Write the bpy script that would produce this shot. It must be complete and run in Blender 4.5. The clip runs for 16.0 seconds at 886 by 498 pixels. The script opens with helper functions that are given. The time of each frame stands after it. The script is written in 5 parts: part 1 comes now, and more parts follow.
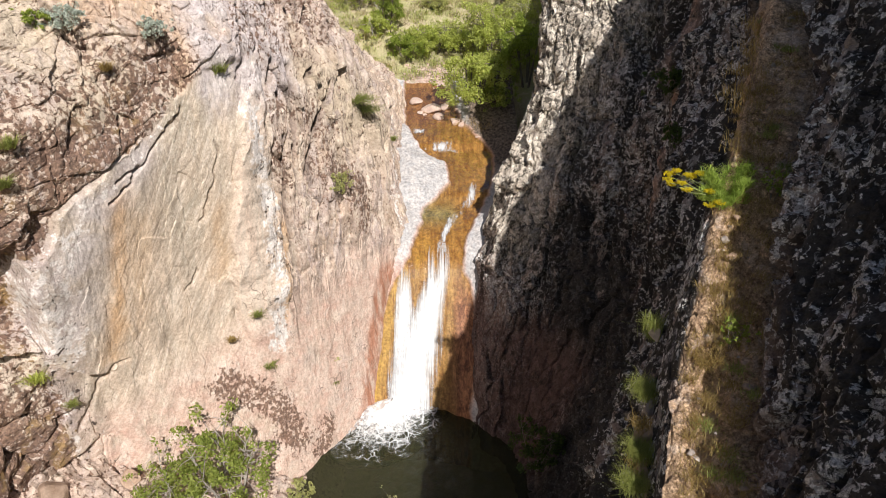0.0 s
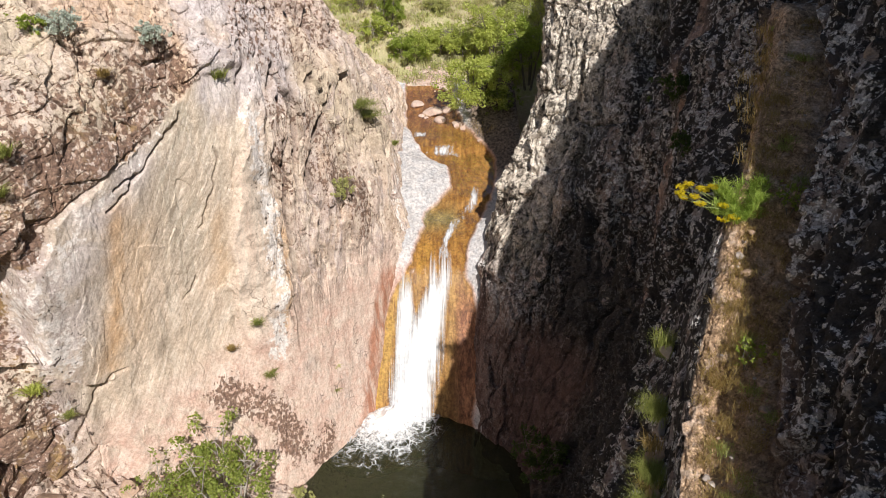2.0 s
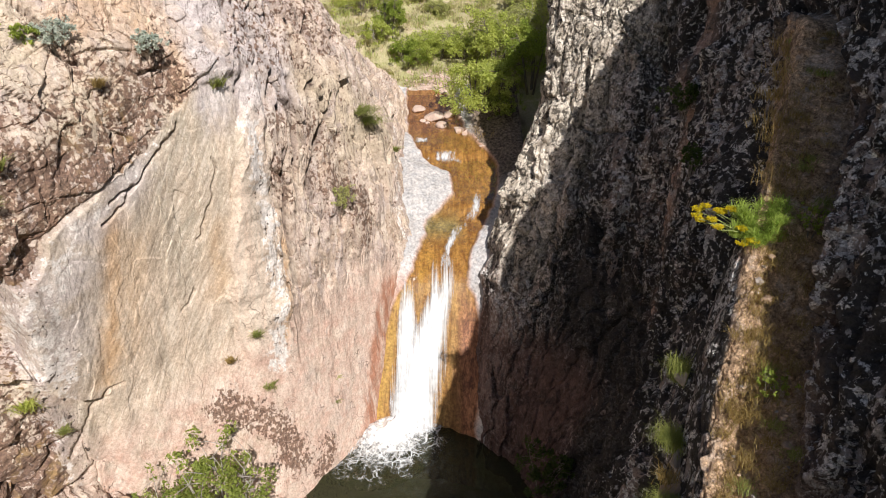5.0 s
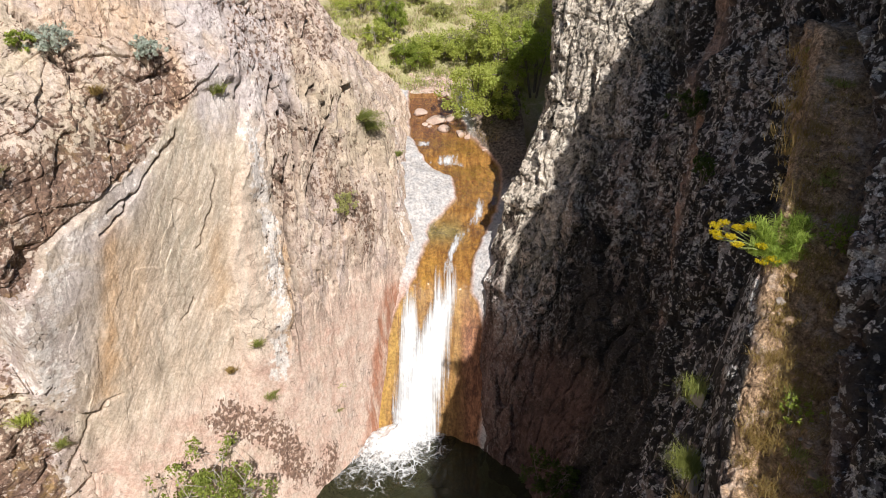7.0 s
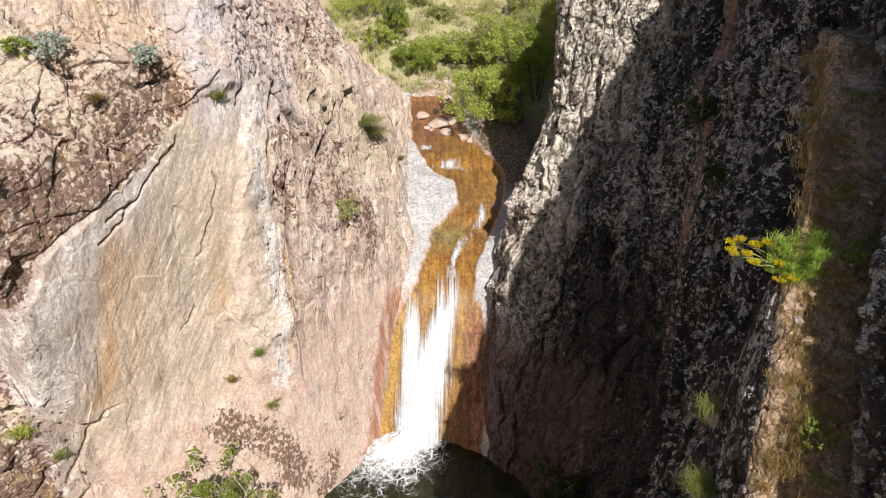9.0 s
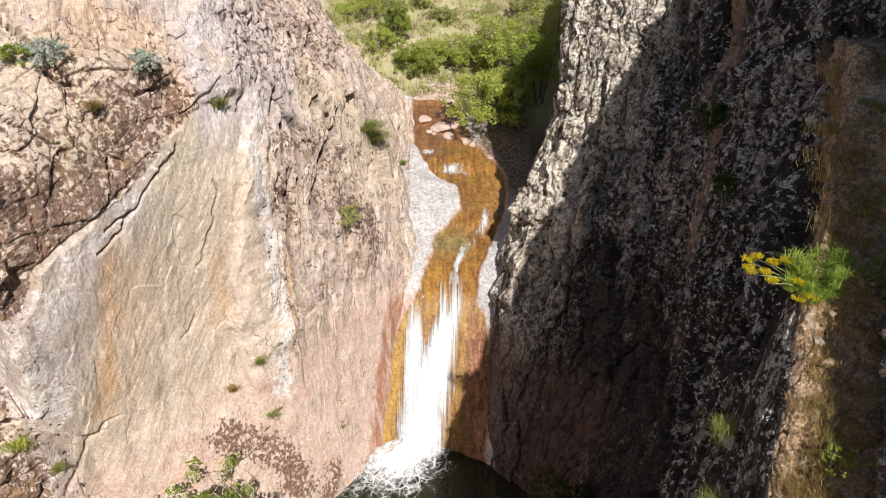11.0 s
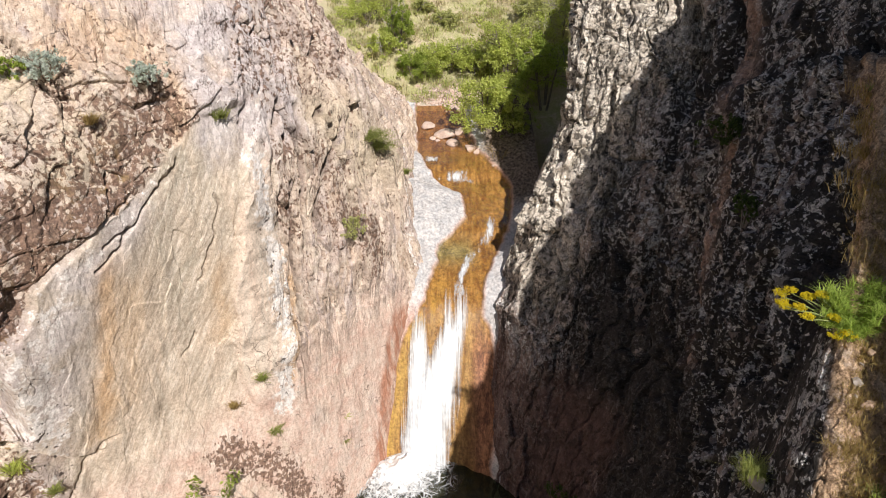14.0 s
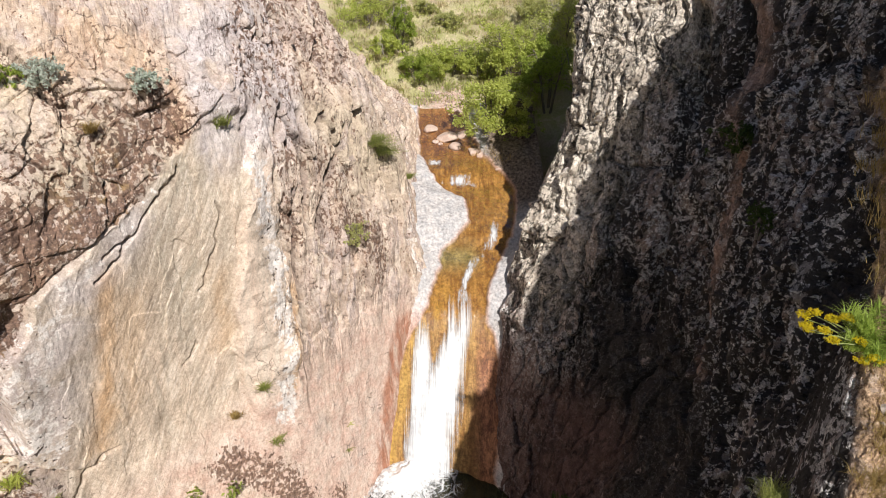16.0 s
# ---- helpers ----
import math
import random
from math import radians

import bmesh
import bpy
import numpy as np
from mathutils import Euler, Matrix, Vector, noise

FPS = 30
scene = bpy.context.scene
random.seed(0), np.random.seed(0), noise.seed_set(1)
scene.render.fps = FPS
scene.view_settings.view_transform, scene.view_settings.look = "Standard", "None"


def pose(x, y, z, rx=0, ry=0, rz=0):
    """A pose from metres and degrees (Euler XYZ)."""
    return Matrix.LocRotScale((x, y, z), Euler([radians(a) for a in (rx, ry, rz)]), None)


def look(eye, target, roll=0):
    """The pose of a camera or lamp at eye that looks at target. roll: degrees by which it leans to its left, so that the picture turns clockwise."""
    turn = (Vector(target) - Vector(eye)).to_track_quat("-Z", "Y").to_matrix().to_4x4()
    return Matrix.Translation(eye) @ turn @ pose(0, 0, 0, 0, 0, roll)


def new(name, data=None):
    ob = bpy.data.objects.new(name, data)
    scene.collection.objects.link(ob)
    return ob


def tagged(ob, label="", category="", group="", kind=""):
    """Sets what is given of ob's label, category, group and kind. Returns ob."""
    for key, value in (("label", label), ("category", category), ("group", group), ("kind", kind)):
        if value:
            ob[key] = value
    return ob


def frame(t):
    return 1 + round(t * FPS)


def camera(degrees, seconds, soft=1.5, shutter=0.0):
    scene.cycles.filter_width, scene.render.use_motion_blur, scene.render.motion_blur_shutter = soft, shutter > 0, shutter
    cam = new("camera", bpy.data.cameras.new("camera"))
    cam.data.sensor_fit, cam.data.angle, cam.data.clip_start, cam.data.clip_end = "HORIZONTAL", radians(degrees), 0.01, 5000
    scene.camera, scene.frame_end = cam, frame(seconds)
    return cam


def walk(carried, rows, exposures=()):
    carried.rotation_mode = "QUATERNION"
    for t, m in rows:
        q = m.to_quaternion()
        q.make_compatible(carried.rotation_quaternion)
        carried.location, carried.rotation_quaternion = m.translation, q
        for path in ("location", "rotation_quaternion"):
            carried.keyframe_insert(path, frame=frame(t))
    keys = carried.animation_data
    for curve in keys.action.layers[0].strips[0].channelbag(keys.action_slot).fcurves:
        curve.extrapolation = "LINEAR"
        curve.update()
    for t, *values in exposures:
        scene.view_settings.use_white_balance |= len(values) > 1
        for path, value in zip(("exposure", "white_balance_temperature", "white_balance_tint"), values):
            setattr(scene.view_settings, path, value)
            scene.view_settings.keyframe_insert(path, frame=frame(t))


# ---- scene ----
cam = camera(70.0, 16.0, 0.9)
METRES, EYE, TILT, LEAN, TURN = 3.2, 22.3, -27.0, 0.0, 0.0
AHEAD = 1.433
ROWS = [
    (0.0, 0.0, 0.0, 0.0, 0.0, 0.0, -0.0),
    (0.5, -0.0052, 0.0176, 0.0195, 0.01, -0.0, -0.0),
    (1.0, -0.0125, 0.0342, 0.0414, 0.01, -0.0, -0.01),
    (1.5, -0.0221, 0.051, 0.0639, -0.01, -0.01, -0.01),
    (2.0, -0.0302, 0.0752, 0.0882, -0.0, -0.01, -0.01),
    (2.5, -0.0376, 0.0933, 0.1089, -0.01, -0.02, -0.01),
    (3.0, -0.0437, 0.1103, 0.1308, -0.02, -0.03, -0.02),
    (3.5, -0.0482, 0.1277, 0.1513, -0.0, -0.03, -0.02),
    (4.0, -0.0537, 0.1434, 0.1739, -0.01, -0.03, -0.02),
    (6.5, -0.1038, 0.2339, 0.2953, -0.06, -0.06, -0.01),
    (7.0, -0.1166, 0.2582, 0.3185, -0.05, -0.05, -0.0),
    (7.5, -0.1257, 0.2759, 0.3394, -0.04, -0.05, 0.0),
    (8.0, -0.1358, 0.2923, 0.3601, -0.05, -0.06, -0.0),
    (8.5, -0.1465, 0.3073, 0.3844, -0.05, -0.07, -0.0),
    (9.0, -0.1571, 0.3234, 0.4058, -0.05, -0.07, -0.0),
    (11.5, -0.2044, 0.4141, 0.5176, -0.01, -0.03, -0.0),
    (12.0, -0.2163, 0.4372, 0.5462, -0.01, -0.03, -0.0),
    (12.5, -0.2282, 0.4558, 0.5709, -0.01, -0.03, -0.01),
    (13.0, -0.2406, 0.4742, 0.5969, -0.01, -0.02, -0.01),
    (13.5, -0.2532, 0.492, 0.6228, -0.01, -0.02, -0.01),
    (14.0, -0.2666, 0.5094, 0.6469, -0.02, -0.03, -0.01),
    (14.5, -0.281, 0.531, 0.6767, -0.01, -0.04, -0.01),
    (15.0, -0.2926, 0.548, 0.7003, -0.0, -0.04, -0.01),
    (15.5, -0.3043, 0.5649, 0.7227, -0.0, -0.06, -0.01),
    (16.0, -0.3168, 0.5819, 0.7442, -0.01, -0.11, -0.02),
]
walk(cam, [(t, pose(0, 0, EYE, TILT, LEAN, TURN) @ pose(METRES * x, METRES * AHEAD * y, METRES * z, 90 + pitch, roll, yaw)) for t, x, y, z, yaw, pitch, roll in ROWS])

# ---- light ----
SUN = Vector((0.205, -0.714, 0.669)).normalized()
world = bpy.data.worlds.new("sky")
world.use_nodes = True
scene.world = world
sky = world.node_tree.nodes.new("ShaderNodeTexSky")
sky.sky_type, sky.sun_disc = "NISHITA", False
sky.sun_elevation = math.asin(SUN.z)
sky.sun_rotation = math.atan2(SUN.x, SUN.y)
back = world.node_tree.nodes["Background"]
back.inputs["Strength"].default_value = 0.058
world.node_tree.links.new(sky.outputs[0], back.inputs[0])
sun = new("sun", bpy.data.lights.new("sun", "SUN"))
sun.data.energy, sun.data.angle, sun.data.color = 5.0, radians(0.55), (1.0, 0.95, 0.90)
sun.matrix_world = look(SUN * 80, (0, 0, 0))
scene.view_settings.exposure = 0.36


# ---- noise and lofts ----
def perlin(p, seed=0):
    """Gradient noise, about -1 to 1, for an (n, 3) array."""
    rng = np.random.RandomState(seed)
    perm = rng.permutation(256)
    g = rng.normal(size=(256, 3))
    g /= np.linalg.norm(g, axis=1)[:, None]
    i = np.floor(p).astype(int)
    f = p - i
    w = f * f * f * (f * (f * 6 - 15) + 10)
    out = np.zeros(len(p))
    for dx in (0, 1):
        hx = perm[(i[:, 0] + dx) & 255]
        wx = w[:, 0] if dx else 1 - w[:, 0]
        for dy in (0, 1):
            hy = perm[(hx + i[:, 1] + dy) & 255]
            wy = wx * (w[:, 1] if dy else 1 - w[:, 1])
            for dz in (0, 1):
                h = perm[(hy + i[:, 2] + dz) & 255]
                v = g[h]
                out += wy * (w[:, 2] if dz else 1 - w[:, 2]) * (v[:, 0] * (f[:, 0] - dx) + v[:, 1] * (f[:, 1] - dy) + v[:, 2] * (f[:, 2] - dz))
    return out * 1.5


def fbm(p, octaves=4, seed=0, gain=0.5):
    out, a = np.zeros(len(p)), 1.0
    for k in range(octaves):
        out += a * perlin(p * 2.03 ** k + 7.3 * k, seed + k)
        a *= gain
    return out


def ridged(p, octaves=4, seed=0, gain=0.5):
    out, a = np.zeros(len(p)), 1.0
    for k in range(octaves):
        out += a * (1 - 2 * np.abs(perlin(p * 2.03 ** k + 5.1 * k, seed + k)))
        a *= gain
    return out


def step(a, b, x):
    t = np.clip((x - a) / (b - a), 0, 1)
    return t * t * (3 - 2 * t)


def spline(points, t):
    """Catmull-Rom through rows of points (n, ...) at parameters t in 0..n-1."""
    n = len(points)
    i = np.clip(np.floor(t).astype(int), 0, n - 2)
    f = (t - i).reshape((-1,) + (1,) * (points.ndim - 1))
    p0, p1, p2, p3 = points[np.maximum(i - 1, 0)], points[i], points[i + 1], points[np.minimum(i + 2, n - 1)]
    return 0.5 * (2 * p1 + (p2 - p0) * f + (2 * p0 - 5 * p1 + 4 * p2 - p3) * f ** 2 + (3 * p1 - p0 - 3 * p2 + p3) * f ** 3)


def even(points, count):
    """count parameters along a control line, evenly spaced by length."""
    t = np.linspace(0, len(points) - 1, 600)
    q = spline(points, t)
    s = np.concatenate(([0], np.cumsum(np.linalg.norm(np.diff(q, axis=0), axis=1))))
    return np.interp(np.linspace(0, s[-1], count), s, t)


def loft(rows, nu, nv, tu=None, tv=None):
    """A grid (nv, nu, 3) through control lines, each a list of (x, y, z)."""
    c = np.array(rows, float)
    tu = even(c[len(rows) // 2], nu) if tu is None else tu
    tv = even(c[:, c.shape[1] // 2], nv) if tv is None else tv
    across = np.stack([spline(r, tu) for r in c])
    return spline(across, tv), tu, tv


def cells(p, seed=0):
    """Voronoi: nearest and second distance, and a random number per cell, for an (n, 3) array."""
    rng = np.random.RandomState(seed)
    perm, jit, val = rng.permutation(256), rng.rand(256, 3), rng.rand(256)
    i = np.floor(p).astype(int)
    f = p - i
    d1, d2, best = np.full(len(p), 9.0), np.full(len(p), 9.0), np.zeros(len(p))
    for dx in (-1, 0, 1):
        hx = perm[(i[:, 0] + dx) & 255]
        for dy in (-1, 0, 1):
            hy = perm[(hx + i[:, 1] + dy) & 255]
            for dz in (-1, 0, 1):
                h = perm[(hy + i[:, 2] + dz) & 255]
                q = jit[h]
                d = np.sqrt((q[:, 0] + dx - f[:, 0]) ** 2 + (q[:, 1] + dy - f[:, 1]) ** 2 + (q[:, 2] + dz - f[:, 2]) ** 2)
                near = d < d1
                d2 = np.where(near, d1, np.minimum(d2, d))
                best = np.where(near, val[h], best)
                d1 = np.where(near, d, d1)
    return d1, d2, best


def facets(p, seed=0, tilt=0.6):
    """Broken faces: each Voronoi cell is a tilted plane of its own. Returns the height and the nearness to a joint."""
    rng = np.random.RandomState(seed)
    perm, jit, val, lean = rng.permutation(256), rng.rand(256, 3), rng.rand(256), rng.normal(size=(256, 3)) * tilt
    i = np.floor(p).astype(int)
    f = p - i
    d1, d2, best = np.full(len(p), 9.0), np.full(len(p), 9.0), np.zeros(len(p))
    for dx in (-1, 0, 1):
        hx = perm[(i[:, 0] + dx) & 255]
        for dy in (-1, 0, 1):
            hy = perm[(hx + i[:, 1] + dy) & 255]
            for dz in (-1, 0, 1):
                h = perm[(hy + i[:, 2] + dz) & 255]
                off = f - jit[h] - np.array([dx, dy, dz])
                d = np.sqrt((off ** 2).sum(axis=1))
                near = d < d1
                d2 = np.where(near, d1, np.minimum(d2, d))
                best = np.where(near, val[h] - 0.5 + (off * lean[h]).sum(axis=1), best)
                d1 = np.where(near, d, d1)
    return best, np.exp(-((d2 - d1) / 0.05) ** 2)


def soften(d, shape, passes=1):
    """A light blur of a grid of heights, so that steps slope over a few cells."""
    d = d.reshape(shape)
    for _ in range(passes):
        q = np.pad(d, 1, mode="edge")
        d = 0.25 * q[1:-1, 1:-1] + 0.125 * (q[:-2, 1:-1] + q[2:, 1:-1] + q[1:-1, :-2] + q[1:-1, 2:]) + 0.0625 * (q[:-2, :-2] + q[:-2, 2:] + q[2:, :-2] + q[2:, 2:])
    return d


def to_line(s, z, line):
    """Distance from (s, z) to a polyline."""
    out = np.full(s.shape, 1e9)
    for (a, b), (c, d) in zip(line[:-1], line[1:]):
        l2 = (c - a) ** 2 + (d - b) ** 2
        t = np.clip(((s - a) * (c - a) + (z - b) * (d - b)) / l2, 0, 1)
        out = np.minimum(out, np.hypot(s - a - t * (c - a), z - b - t * (d - b)))
    return out


def grid_normals(g):
    du, dv = np.gradient(g, axis=1), np.gradient(g, axis=0)
    n = np.cross(du, dv)
    return n / np.maximum(np.linalg.norm(n, axis=2, keepdims=True), 1e-9)


def grid_mesh(name, g, masks=None, smooth=True, flip=False):
    nv, nu = g.shape[:2]
    k = np.arange(nv * nu).reshape(nv, nu)
    quads = np.stack([k[:-1, :-1], k[:-1, 1:], k[1:, 1:], k[1:, :-1]], axis=-1).reshape(-1, 4)
    if flip:
        quads = quads[:, ::-1]
    me = bpy.data.meshes.new(name)
    me.vertices.add(nv * nu)
    me.vertices.foreach_set("co", g.reshape(-1).astype(np.float32))
    me.loops.add(quads.size)
    me.loops.foreach_set("vertex_index", quads.reshape(-1).astype(np.int32))
    me.polygons.add(len(quads))
    me.polygons.foreach_set("loop_start", np.arange(0, quads.size, 4, dtype=np.int32))
    me.update(calc_edges=True)
    me.polygons.foreach_set("use_smooth", np.full(len(quads), smooth))
    for key, values in (masks or {}).items():
        at = me.attributes.new(key, "FLOAT", "POINT")
        at.data.foreach_set("value", values.reshape(-1).astype(np.float32))
    me.update()
    return me


# ---- materials ----
class Nodes:
    """A short hand for node materials."""

    def __init__(self, name):
        self.mat = bpy.data.materials.new(name)
        self.mat.use_nodes = True
        self.tree = self.mat.node_tree
        self.shader = self.tree.nodes["Principled BSDF"]
        self.out = self.tree.nodes["Material Output"]
        self.place = self.tree.nodes.new("ShaderNodeTexCoord").outputs["Object"]

    def put(self, socket, value):
        if isinstance(value, bpy.types.NodeSocket):
            self.tree.links.new(value, socket)
        elif isinstance(value, tuple) and len(value) == 3 and socket.type == "RGBA":
            socket.default_value = (*value, 1)
        else:
            socket.default_value = value

    def scaled(self, x, y, z, turn=0.0):
        n = self.tree.nodes.new("ShaderNodeMapping")
        n.inputs["Scale"].default_value = (x, y, z)
        n.inputs["Rotation"].default_value = (turn, 0, 0)
        self.put(n.inputs["Vector"], self.place)
        return n.outputs[0]

    def slanted(self, f, e, g=(0, 0, 0)):
        """Coordinates measured along three directions of the place."""
        c = self.tree.nodes.new("ShaderNodeCombineXYZ")
        for k, way in enumerate((f, e, g)):
            n = self.tree.nodes.new("ShaderNodeVectorMath")
            n.operation = "DOT_PRODUCT"
            self.put(n.inputs[0], self.place)
            n.inputs[1].default_value = way
            self.tree.links.new(n.outputs["Value"], c.inputs[k])
        return c.outputs[0]

    def noise(self, scale, detail=6.0, rough=0.6, at=None, warp=0.0):
        n = self.tree.nodes.new("ShaderNodeTexNoise")
        n.inputs["Scale"].default_value, n.inputs["Detail"].default_value = scale, detail
        n.inputs["Roughness"].default_value, n.inputs["Distortion"].default_value = rough, warp
        self.put(n.inputs["Vector"], at or self.place)
        return n.outputs["Fac"]

    def warped(self, at, scale, amount):
        """Coordinates pushed about by noise."""
        n = self.tree.nodes.new("ShaderNodeTexNoise")
        n.inputs["Scale"].default_value, n.inputs["Detail"].default_value = scale, 4.0
        self.put(n.inputs["Vector"], self.place)
        k = self.tree.nodes.new("ShaderNodeVectorMath")
        k.operation = "MULTIPLY_ADD"
        self.put(k.inputs[0], n.outputs["Color"])
        k.inputs[1].default_value = (amount, amount, amount)
        self.put(k.inputs[2], at)
        return k.outputs[0]

    def voronoi(self, scale, feature="F1", at=None, out="Distance"):
        n = self.tree.nodes.new("ShaderNodeTexVoronoi")
        n.feature = feature
        n.inputs["Scale"].default_value = scale
        self.put(n.inputs["Vector"], at or self.place)
        return n.outputs[out]

    def span(self, value, a, b, c=0.0, d=1.0):
        n = self.tree.nodes.new("ShaderNodeMapRange")
        n.inputs["From Min"].default_value, n.inputs["From Max"].default_value = a, b
        n.inputs["To Min"].default_value, n.inputs["To Max"].default_value = c, d
        self.put(n.inputs["Value"], value)
        return n.outputs[0]

    def math(self, op, a, b=0.0):
        n = self.tree.nodes.new("ShaderNodeMath")
        n.operation = op
        self.put(n.inputs[0], a), self.put(n.inputs[1], b)
        return n.outputs[0]

    def times(self, a, b):
        return self.math("MULTIPLY", a, b)

    def mix(self, fac, a, b, blend="MIX"):
        n = self.tree.nodes.new("ShaderNodeMix")
        n.data_type, n.blend_type = "RGBA", blend
        self.put(n.inputs[0], fac), self.put(n.inputs[6], a), self.put(n.inputs[7], b)
        return n.outputs[2]

    def mask(self, name):
        n = self.tree.nodes.new("ShaderNodeAttribute")
        n.attribute_name = name
        return n.outputs["Fac"]

    def own(self):
        return self.tree.nodes.new("ShaderNodeObjectInfo").outputs["Random"]

    def island(self):
        return self.tree.nodes.new("ShaderNodeNewGeometry").outputs["Random Per Island"]

    def bump(self, height, strength=0.5, distance=0.05):
        n = self.tree.nodes.new("ShaderNodeBump")
        n.inputs["Strength"].default_value, n.inputs["Distance"].default_value = strength, distance
        self.put(n.inputs["Height"], height)
        self.put(self.shader.inputs["Normal"], n.outputs[0])
        return n.outputs[0]

    def done(self, color, rough=0.85, specular=0.3):
        self.put(self.shader.inputs["Base Color"], color)
        self.put(self.shader.inputs["Roughness"], rough)
        self.put(self.shader.inputs["Specular IOR Level"], specular)
        return self.mat


def pale_rock():
    m = Nodes("pale_rock")
    big, mid, fine, grain = m.noise(0.35, 4), m.noise(1.7, 8, 0.7), m.noise(9, 6, 0.75), m.noise(28, 4, 0.7)
    drip = m.noise(1.0, 7, 0.65, m.scaled(1.8, 1.8, 0.16), 0.6)
    # fine strokes that run up the slab at a slant
    stroke = m.noise(1.0, 8, 0.76, m.slanted((4.4, 4.9, -3.9), (0.24, 0.26, 0.56), (0.9, -0.8, 0.0)), 0.25)
    wide = m.noise(1.0, 5, 0.6, m.slanted((0.75, 0.83, -0.65), (0.15, 0.17, 0.38), (0.3, -0.3, 0.0)), 0.5)
    upright = m.noise(1.0, 7, 0.68, m.slanted((2.4, 1.2, -0.35), (0.08, 0.10, 0.30), (-0.6, 1.2, 0.0)), 0.4)
    slab_at, ribs_at = m.mask("slab"), m.mask("ribs")
    broken = m.span(slab_at, 0.0, 0.6, 1.0, 0.0)
    color = m.mix(m.span(big, 0.40, 0.60), (0.56, 0.44, 0.345), (0.50, 0.415, 0.375))
    color = m.mix(m.span(m.noise(0.8, 6, 0.65, m.scaled(1.4, 1.4, 0.35), 0.8), 0.50, 0.60), color, (0.64, 0.54, 0.44))
    color = m.mix(m.times(m.span(m.noise(0.9, 6, 0.65, m.scaled(1.3, 1.3, 0.4), 0.8), 0.54, 0.62), 0.8), color, (0.46, 0.39, 0.37))
    color = m.mix(m.times(m.span(m.noise(2.4, 8, 0.7), 0.52, 0.60), 0.6), color, (0.70, 0.60, 0.51))
    color = m.mix(m.times(m.span(m.noise(3.4, 8, 0.72, None, 0.4), 0.54, 0.58), 0.45), color, (0.35, 0.24, 0.18))
    color = m.mix(m.times(m.times(ribs_at, m.span(upright, 0.50, 0.62)), 0.5), color, (0.44, 0.34, 0.28))
    color = m.mix(m.times(m.times(ribs_at, m.span(upright, 0.46, 0.38)), 0.6), color, (0.70, 0.60, 0.52))
    color = m.mix(m.times(m.mask("tan"), m.span(m.noise(1.1, 6, 0.7), 0.35, 0.5)), color, m.mix(mid, (0.48, 0.395, 0.295), (0.64, 0.545, 0.43)))
    slab = m.mix(m.span(drip, 0.40, 0.60), (0.61, 0.49, 0.385), (0.52, 0.445, 0.36))
    slab = m.mix(m.span(wide, 0.52, 0.64, 0.0, 0.7), slab, (0.66, 0.56, 0.46))
    slab = m.mix(m.times(m.mask("olive"), m.span(wide, 0.35, 0.55, 0.95, 0.35)), slab, (0.385, 0.345, 0.275))
    slab = m.mix(m.times(m.span(stroke, 0.49, 0.57), 0.7), slab, (0.42, 0.345, 0.27))
    slab = m.mix(m.times(m.span(stroke, 0.47, 0.41), 0.65), slab, (0.74, 0.645, 0.55))
    color = m.mix(slab_at, color, slab)
    color = m.mix(m.times(m.mask("cream"), m.span(mid, 0.3, 0.5, 0.6, 1.0)), color, m.mix(m.span(upright, 0.4, 0.6), (0.70, 0.56, 0.455), (0.64, 0.55, 0.46)))
    pink = m.mix(m.span(mid, 0.38, 0.62), (0.59, 0.41, 0.335), (0.68, 0.55, 0.465))
    pink = m.mix(m.times(m.span(stroke, 0.52, 0.62), 0.45), pink, (0.50, 0.335, 0.265))
    pink = m.mix(m.times(m.span(m.noise(1.1, 7, 0.7, None, 0.6), 0.55, 0.62), 0.6), pink, (0.72, 0.61, 0.53))
    color = m.mix(m.times(m.mask("pink"), m.span(m.noise(0.8, 5), 0.3, 0.5)), color, pink)
    color = m.mix(m.times(m.mask("orange"), m.span(drip, 0.36, 0.52, 0.35, 0.9)), color, m.mix(m.span(stroke, 0.42, 0.58), (0.66, 0.46, 0.29), (0.55, 0.355, 0.20)))
    grey = m.mix(m.span(m.noise(1.6, 8, 0.72), 0.42, 0.58), (0.63, 0.575, 0.565), (0.48, 0.425, 0.42))
    color = m.mix(m.times(m.mask("grey"), m.span(m.noise(0.9, 6), 0.36, 0.52, 0.3, 0.95)), color, grey)
    white = m.span(m.math("ADD", m.math("ADD", m.noise(3.4, 9, 0.74), m.times(m.noise(1.1, 4), 0.25)), m.times(m.mask("white"), 0.24)), 0.795, 0.84)
    color = m.mix(m.times(white, m.span(m.mask("white"), 0.0, 0.25)), color, (0.78, 0.73, 0.695))
    # brown lichen in crisp blotches, denser where the mask is high
    blot = m.math("ADD", m.math("ADD", m.noise(6.0, 7, 0.66, m.scaled(1.1, 1.1, 0.85), 0.25), m.times(m.noise(0.9, 3), 0.16)), m.times(m.mask("lichen"), 0.27))
    blot = m.math("SUBTRACT", blot, m.times(m.math("MAXIMUM", slab_at, m.mask("pink")), 0.08))
    moss = m.span(blot, 0.730, 0.752)
    brown = m.mix(m.span(fine, 0.38, 0.62), (0.095, 0.052, 0.038), (0.24, 0.145, 0.10))
    brown = m.mix(m.times(m.span(m.noise(1.3, 5), 0.52, 0.62), m.mask("gold")), brown, (0.30, 0.19, 0.075))
    color = m.mix(m.times(moss, 0.88), color, brown)
    speck = m.times(m.span(m.noise(4.2, 6, 0.62), 0.615, 0.635), m.mask("speck"))
